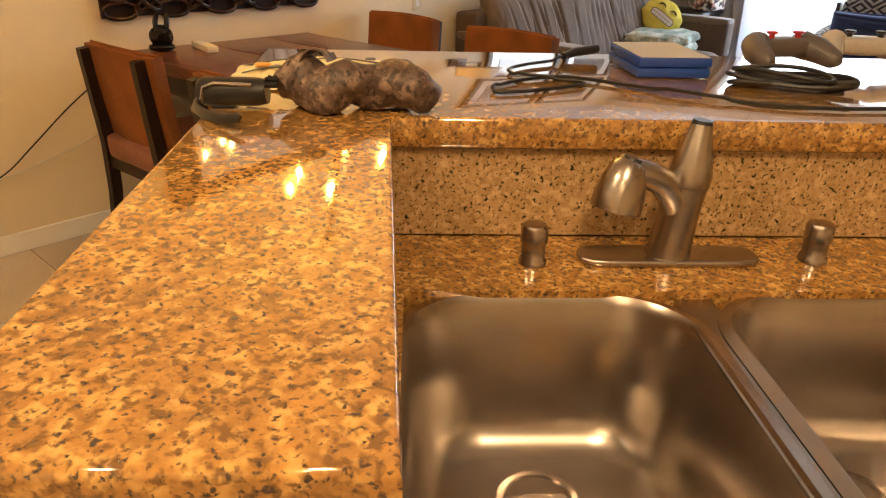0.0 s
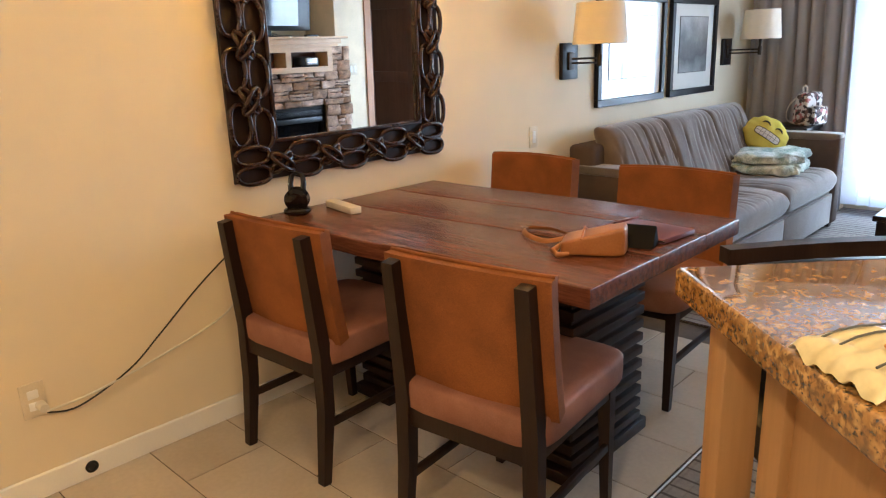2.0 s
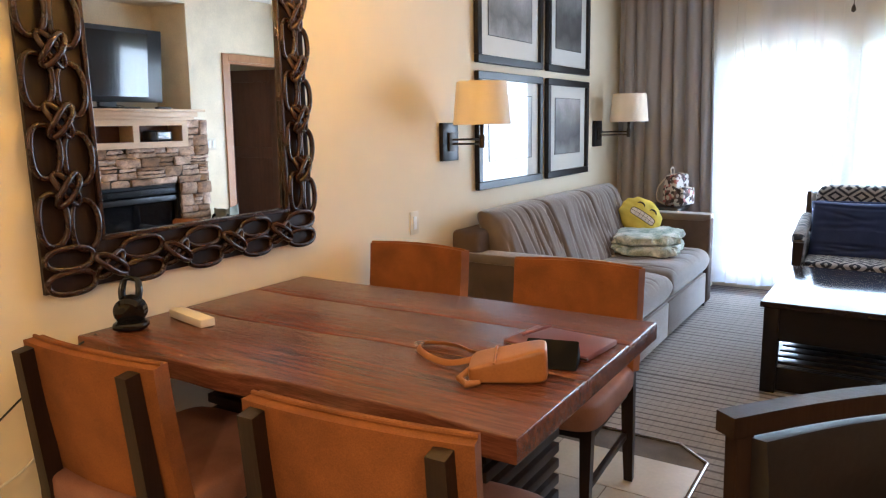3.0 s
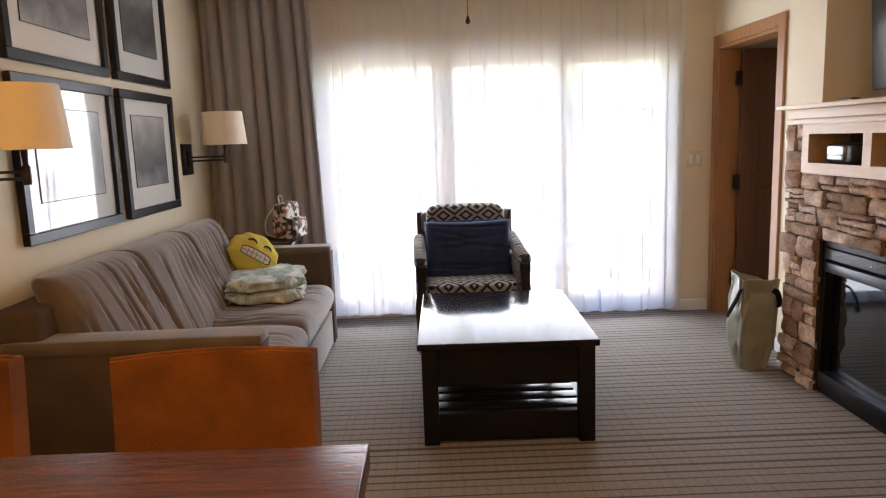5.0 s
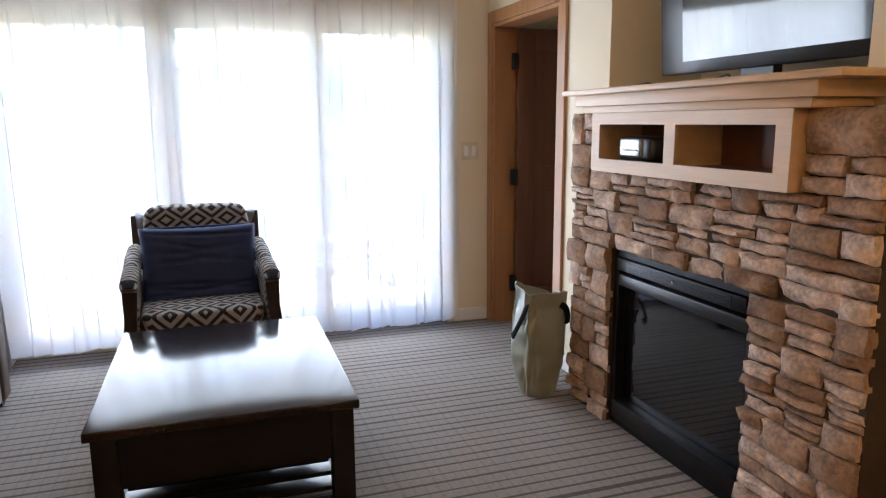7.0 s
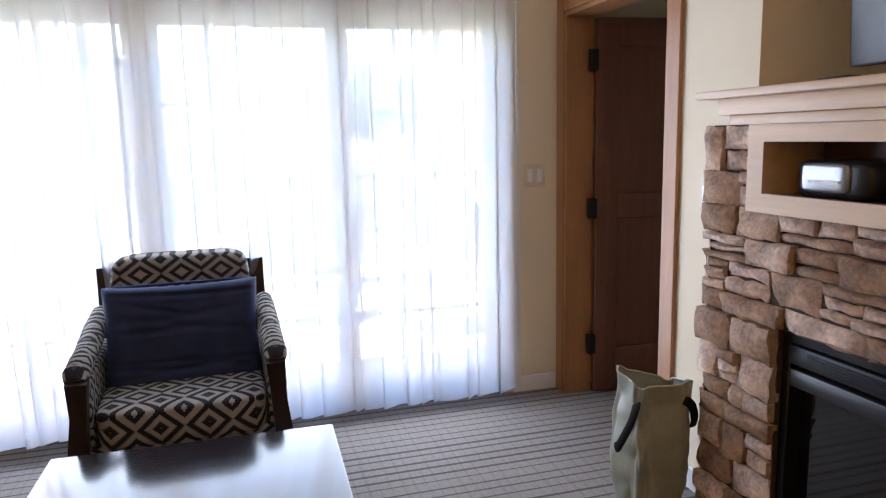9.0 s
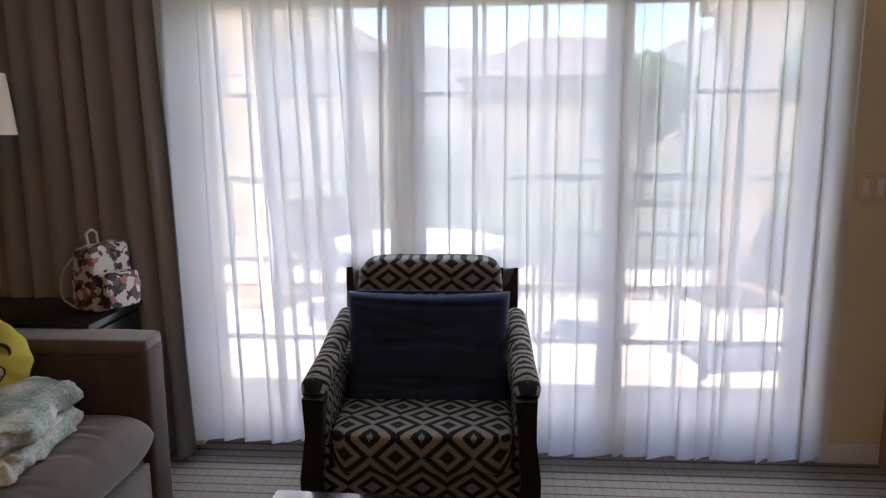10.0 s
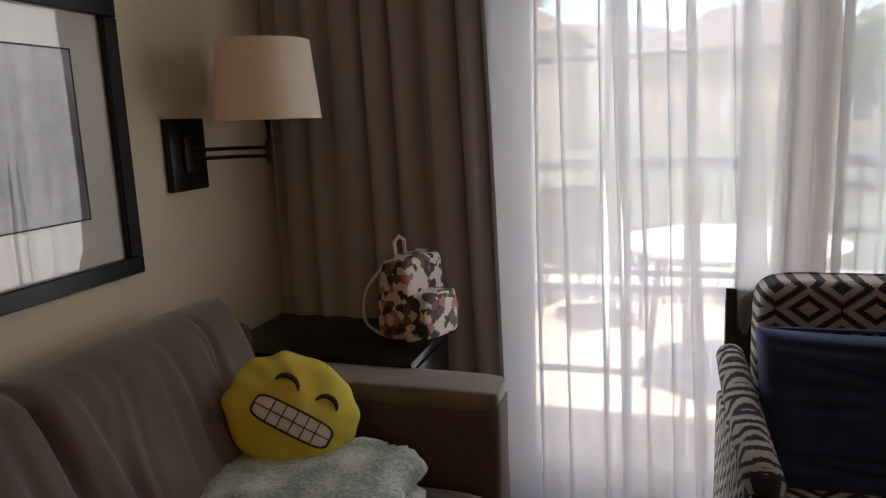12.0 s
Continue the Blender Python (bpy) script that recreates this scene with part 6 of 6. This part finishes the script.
bm = sheet(tote_skin, 96, 48)
bmesh.ops.remove_doubles(bm, verts=bm.verts[:], dist=1e-5)
part("body", bm, M_OLIVE, tote, "", 80)
part("bottom", prism([tuple(tote_skin(i / 32, 0.0)[:2]) for i in range(32)], 0.0, 0.006), M_OLIVE, tote)
part("rim", tube([tote_skin(i / 48, 1.0) for i in range(48)], 0.004, 6, True), M_OLIVE, tote, "turned rim")
for route in ([(-0.105, -0.062, 0.462), (-0.118, -0.078, 0.455), (-0.138, -0.086, 0.42), (-0.160, -0.082, 0.375), (-0.175, -0.07, 0.335), (-0.172, -0.05, 0.32)], [(0.075, -0.078, 0.455), (0.092, -0.095, 0.44), (0.105, -0.095, 0.395), (0.112, -0.08, 0.36)]):
    part("handle", tube(smooth_path(route, 5), 0.017, 8, flat=0.35), plain("black_webbing", (0.010, 0.010, 0.012), 0.85, spec=0.15), tote, "black webbing handle")

# ---- outside: patio, rail, houses, hills ----
M_PATIO = material("patio_concrete", (0.56, 0.47, 0.37), 0.9, (0.48, 0.40, 0.31), 3, 60, 0.3)
# house panes kept mid grey: the haze before them is in the colour
M_PANE = plain("hazed_pane", (0.22, 0.22, 0.24), 0.2)
M_GRASS = material("lawn", (0.12, 0.14, 0.07), 0.9, (0.08, 0.10, 0.05), 2, 40, 0.6)
M_STUCCO = material("stucco", (0.50, 0.385, 0.26), 0.9, (0.43, 0.325, 0.215), 3, 80, 0.4)
M_ROOF = material("roof_shingle", (0.20, 0.155, 0.13), 0.9, (0.13, 0.10, 0.085), 4, 50, 0.5)
M_HILL = material("dry_hill", (0.22, 0.20, 0.17), 0.95, (0.14, 0.14, 0.12), 0.05, 1.0, 0.0, contrast=0.6)
M_LEAF = varied(material("leaf", (0.10, 0.20, 0.03), 0.6, (0.06, 0.12, 0.02), 6, 60, 0.2), 0.4, True)
M_BARK = material("bark", (0.16, 0.11, 0.07), 0.9, (0.09, 0.06, 0.04), 14, 90, 0.7)
structure("ground", boxed(-400, 400, NY + 4.2, 800, -0.5, -0.35), M_GRASS, "sunlit lawn reaching to the hills", "lawn")
structure("pavement_patio", boxed(-9, 9, NY + 0.25, NY + 4.2, -0.2, -0.02), M_PATIO, "pale sunlit concrete patio", "patio")


def railing():
    r = thing("patio_railing", pose(0, NY + 2.9, -0.02), "dark metal patio railing with thin balusters", "railing")
    for z in (0.10, 0.55, 1.02):
        part("rail", boxed(-6, 6, -0.02, 0.02, z - 0.02, z + 0.02), M_BLACK, r)
    me = finish("baluster", boxed(-0.008, 0.008, -0.008, 0.008, 0.0, 1.0), M_BLACK, 0)
    for k in range(100):
        b = new("baluster", me)
        b.parent = r
        b.location = (-6 + 0.12 * k, 0, 0)
    for k in range(5):
        part("post", boxed(-6 + 3 * k - 0.03, -6 + 3 * k + 0.03, -0.03, 0.03, 0, 1.06), M_BLACK, r)


railing()
M_TABLETOP = material("pale_tabletop", (0.75, 0.74, 0.70), 0.4, (0.66, 0.65, 0.61), 6, 100, 0.1)
pt = thing("patio_table", pose(-1.38, NY + 1.40, -0.02), "round pale patio table with metal legs", "table")
part("top", lathe([(0.50, 0.70), (0.52, 0.71), (0.52, 0.725), (0.50, 0.73)], 40), M_TABLETOP, pt)
for k in range(4):
    a = math.pi / 2 * k + 0.4
    part("leg", tube([(0.36 * math.cos(a), 0.36 * math.sin(a), 0.70), (0.42 * math.cos(a), 0.42 * math.sin(a), 0.0)], 0.016, 8), M_BLACK, pt)


def patio_chair(m):
    c = thing("patio_chair", m, "dark metal patio chair beside the round table", "chair", "patio chairs")
    for s in (-1, 1):
        part("side_frame", tube([(s * 0.24, 0.24, 0), (s * 0.24, 0.24, 0.60), (s * 0.24, -0.2, 0.62), (s * 0.24, -0.24, 0.0)], 0.012, 8), M_BLACK, c)
    part("seat", boxed(-0.24, 0.24, -0.22, 0.22, 0.40, 0.425, bevel=0.008), M_BLACK, c)
    part("back", sheet(lambda a, b: Vector((-0.23 + 0.46 * a, -0.21 - 0.12 * b, 0.46 + 0.42 * b)), 6, 4, thick=0.012), M_BLACK, c)
    return c


pc = patio_chair(pose(-0.35, NY + 1.9, -0.02, 0, 0, 70))
copy_thing(pc, pose(-2.15, NY + 2.3, -0.02, 0, 0, -150))
copy_thing(pc, pose(0.45, NY + 1.3, -0.02, 0, 0, 100))

# stone arch at the patio's edge
arch = thing("patio_arch", pose(0, NY + 2.6, -0.02), "cream stucco patio arch on a sandstone column", "arch")
M_SAND = varied(material("sandstone", (0.74, 0.52, 0.27), 0.9, (0.58, 0.39, 0.19), 6, 50, 0.8), 0.2)
for k in range(13):
    for j in range(2):
        part("stone", boxed(-2.93 + 0.17 * j + 0.004, -2.76 + 0.17 * j + 0.002, -0.17, 0.17, 0.2 * k + 0.004, 0.2 * k + 0.196, bevel=0.012, seg=1), M_SAND, arch)
bm = bmesh.new()
for i in range(1, 20):
    w0, w1 = math.pi * (i - 1) / 19, math.pi * i / 19
    xa, xb = -0.9 - 1.69 * math.cos(w0), -0.9 - 1.69 * math.cos(w1)
    za, zb = 1.95 + 0.8 * math.sin(w0), 1.95 + 0.8 * math.sin(w1)
    box(bm, xa, xb, -0.12, 0.12, min(za, zb), 3.0)
part("arch_beam", bm, M_STUCCO, arch, "cream stucco arch")
part("column", boxed(0.79, 1.1, -0.14, 0.14, 0, 3.0), M_STUCCO, arch)


def house(x, y, w, d, h, rise, label):
    hs = thing("house", pose(x, y, -0.35), label, "house", "houses across the lawn")
    part("wall", boxed(-w / 2, w / 2, -d / 2, d / 2, 0, h), M_STUCCO, hs)
    o = 0.5
    bm = bmesh.new()
    v = [bm.verts.new(q) for q in ((-w / 2 - o, -d / 2 - o, h), (w / 2 + o, -d / 2 - o, h), (w / 2 + o, d / 2 + o, h), (-w / 2 - o, d / 2 + o, h), (-w / 2 + d / 2, 0, h + rise), (w / 2 - d / 2, 0, h + rise))]
    for q in ((0, 1, 5, 4), (1, 2, 5), (2, 3, 4, 5), (3, 0, 4), (0, 3, 2, 1)):
        bm.faces.new([v[i] for i in q])
    part("roof", bm, M_ROOF, hs, "brown hipped roof", 0)
    n = max(2, int(w / 3))
    for k in range(n):
        for z in ([0.9, 3.6] if h > 4.5 else [0.9]):
            xx = -w / 2 + w * (k + 0.5) / n
            wd = part("window", boxed(xx - 0.6, xx + 0.6, -d / 2 - 0.04, -d / 2 + 0.02, z, z + 1.3), M_WHITE, hs)
            part("pane", boxed(xx - 0.52, xx + 0.52, -d / 2 - 0.055, -d / 2 - 0.041, z + 0.08, z + 1.22), M_PANE, wd)
    return hs


house(-14, 42, 16, 9, 5.4, 3.2, "two-storey stucco house with brown roof across the lawn")
house(4, 55, 14, 9, 5.2, 3.0, "stucco house with hipped roof behind the lawn")
house(22, 50, 13, 9, 5.2, 3.0, "stucco house half behind trees")


def hill(x, y, w, h, seed):
    def f(a, b):
        xx = (a - 0.5) * w
        prof = math.exp(-((a - 0.5) * 3.2) ** 2) * math.sin(math.pi * min(1, b)) ** 0.8
        return Vector((xx, (b - 0.5) * w * 0.5, -2 + h * prof * (0.8 + 0.3 * noise.noise(Vector((a * 5, b * 4, seed)))) + 6 * noise.noise(Vector((a * 14, b * 10, seed)))))
    structure("backdrop_hill", sheet(f, 48, 24), M_HILL, "hazy dry hill beyond the houses", "hill", 80).location = (x, y, -0.35)


hill(-60, 420, 420, 60, 1)
hill(150, 380, 380, 82, 5)


def tree(x, y, h, r, seed):
    rnd = random.Random(seed)
    t = thing("tree", pose(x, y, -0.35), "leafy green garden tree beyond the railing", "tree", "garden trees")
    bm = tube([(0, 0, 0), (0.05, 0.02, h * 0.3), (0.0, 0.06, h * 0.55), (0.08, 0, h * 0.8)], [0.14, 0.10, 0.08, 0.03], 9)
    for k in range(6):
        a = k * 2.4
        tube([(0.02, 0.03, h * (0.35 + 0.06 * k)), (r * 0.45 * math.cos(a), r * 0.45 * math.sin(a), h * (0.5 + 0.06 * k)), (r * 0.8 * math.cos(a), r * 0.8 * math.sin(a), h * (0.58 + 0.06 * k))], [0.06, 0.035, 0.012], 6, bm=bm)
    part("trunk", bm, M_BARK, t)
    verts, faces = [], []
    for k in range(1500):
        a, q = rnd.uniform(0, 6.283), rnd.uniform(-1, 1)
        rr = r * rnd.uniform(0.45, 1.0) * (0.8 + 0.35 * noise.noise(Vector((a * 1.2, q * 2, seed))))
        c = Vector((rr * math.cos(a) * math.sqrt(1 - q * q), rr * math.sin(a) * math.sqrt(1 - q * q), h * 0.68 + rr * q * 0.85))
        e = Vector((rnd.gauss(0, 1), rnd.gauss(0, 1), rnd.gauss(0, 1))).normalized()
        g = e.orthogonal().normalized() * rnd.uniform(0.08, 0.16)
        e = e * rnd.uniform(0.10, 0.2)
        i = len(verts)
        verts += [c - e, c + g * 0.6, c + e, c - g * 0.6]
        faces.append((i, i + 1, i + 2, i + 3))
    me = bpy.data.meshes.new("crown")
    me.from_pydata([tuple(v) for v in verts], [], faces)
    me.materials.append(M_LEAF)
    cr = new("crown", me)
    cr.parent = t


for i, (x, y, h, r) in enumerate(((5.5, 17, 4.2, 1.7), (9.5, 19, 4.6, 2.0), (13, 22, 5.0, 2.2), (2.4, 20, 3.6, 1.4))):
    tree(x, y, h, r, i + 3)

# ---- stones of the fireplace ----
def stone_mesh(w, h, d, seed):
    """A rough ledge stone, w along y, h high, standing d proud towards -x."""
    nx, nz = max(3, int(w / 0.032)), 4
    bm = bmesh.new()
    g = []
    for j in range(nz + 1):
        row = []
        for i in range(nx + 1):
            y, z = -w / 2 + w * i / nx, -h / 2 + h * j / nz
            edge = i in (0, nx) or j in (0, nz)
            k = noise.noise(Vector((y * 9, z * 11, seed))) * 0.018 + noise.noise(Vector((y * 28, z * 34, seed + 3))) * 0.009
            jit = 0.008
            row.append(bm.verts.new((-d + k + (0.016 if edge else 0), y + jit * noise.noise(Vector((y * 30, z * 30, seed + 9))), z + jit * noise.noise(Vector((y * 25, z * 40, seed + 5))))))
        g.append(row)
    for j in range(nz):
        for i in range(nx):
            bm.faces.new((g[j][i], g[j + 1][i], g[j + 1][i + 1], g[j][i + 1]))
    rim = g[0] + [g[j][nx] for j in range(1, nz + 1)] + g[nz][-2::-1] + [g[j][0] for j in range(nz - 1, 0, -1)]
    back = [bm.verts.new((0.01, v.co.y, v.co.z)) for v in rim]
    for i in range(len(rim)):
        bm.faces.new((rim[i], rim[(i + 1) % len(rim)], back[(i + 1) % len(rim)], back[i]))
    return finish("stone", bm, M_STONE, 50)


def lay_stones():
    rnd = random.Random(21)
    k = 0

    def put(y, z, w, h):
        st = new("stone", stone_mesh(w - 0.005, h - 0.005, rnd.uniform(0.014, 0.042), k * 1.37))
        st.parent = core
        st.location = (FX, y + w / 2, z + h / 2)

    def fill(y0, y1, z0, z1):
        """Bands of stones; in each band tall stones stand beside stacked thin ones."""
        nonlocal k
        z = z0
        while z < z1 - 0.001:
            h = rnd.uniform(0.06, 0.115)
            if z1 - z - h < 0.06:
                h = z1 - z
            y = y0
            while y < y1 - 0.001:
                kind = rnd.random()
                w = rnd.uniform(0.09, 0.2) if kind < 0.3 or y1 - y0 < 0.5 else rnd.uniform(0.15, 0.34)
                w = max(w, 1.5 * h) if kind < 0.25 else w
                if y1 - y - w < 0.08:
                    w = y1 - y
                if kind < 0.38 or h < 0.075:
                    cuts = [h]
                elif kind < 0.92:
                    a = h * rnd.uniform(0.35, 0.65)
                    cuts = [a, h - a]
                else:
                    cuts = [h / 3 * rnd.uniform(0.85, 1.1), h / 3]
                    cuts.append(h - sum(cuts))
                zz = z
                for c in cuts:
                    if w > 0.22 and rnd.random() < 0.4:
                        q = w * rnd.uniform(0.35, 0.65)
                        put(y, zz, q, c)
                        k += 1
                        put(y + q, zz, w - q, c)
                    else:
                        put(y, zz, w, c)
                    k += 1
                    zz += c
                y += w
            z += h
    fill(FS, HS, 0.0, HT)
    fill(HN, FN, 0.0, HT)
    fill(FS, FN, HT, 1.12)
    fill(FS, 3.757, 1.12, FTOP)
    fill(4.83, FN, 1.12, FTOP)
    z = 0.0
    while z < FTOP - 0.001:
        h = min(rnd.uniform(0.05, 0.12), FTOP - z)
        if FTOP - z - h < 0.04:
            h = FTOP - z
        st = new("stone", stone_mesh(0.145, h - 0.005, rnd.uniform(0.0, 0.022), k * 1.37))
        st.parent = core
        st.location, st.rotation_euler = (FX + 0.062, FN - 0.018, z + h / 2), (0, 0, radians(-90))
        k += 1
        z += h


lay_stones()

# ---- floor tiles ----
def floor_tiles():
    pitch, row = 0.61, 0.305
    me = finish("tile", boxed(-pitch / 2 + 0.002, pitch / 2 - 0.002, -row / 2 + 0.002, row / 2 - 0.002, -0.012, 0.0, 0.0015, 1), M_TILE, 0)
    j = 0
    while 3.27 - j * row > SY:
        y = 0.983 + 7 * row - j * row
        shift = -2.412 if j % 2 else -2.717
        for i in range(-2, 4):
            x0, x1 = shift + i * pitch, shift + (i + 1) * pitch
            a, b = max(x0, WX + 0.001), min(x1, TX - 0.013)
            y0, y1 = y - row / 2, min(y + row / 2, TY - 0.013)
            if b - a < 0.03 or y1 - y0 < 0.03:
                continue
            if y1 > 3.30 and b > -1.66:
                b = -1.66
            if b - a > pitch - 0.01 and y1 - y0 > row - 0.01:
                t = new("tile", me)
                t.location = ((a + b) / 2, y, 0)
            else:
                t = new("tile", finish("tile_cut", boxed(a + 0.002, b - 0.002, y0 + 0.002, y1 - 0.002, -0.012, 0.0, 0.0015, 1), M_TILE, 0))
            t.parent = tile_bed
        j += 1


floor_tiles()
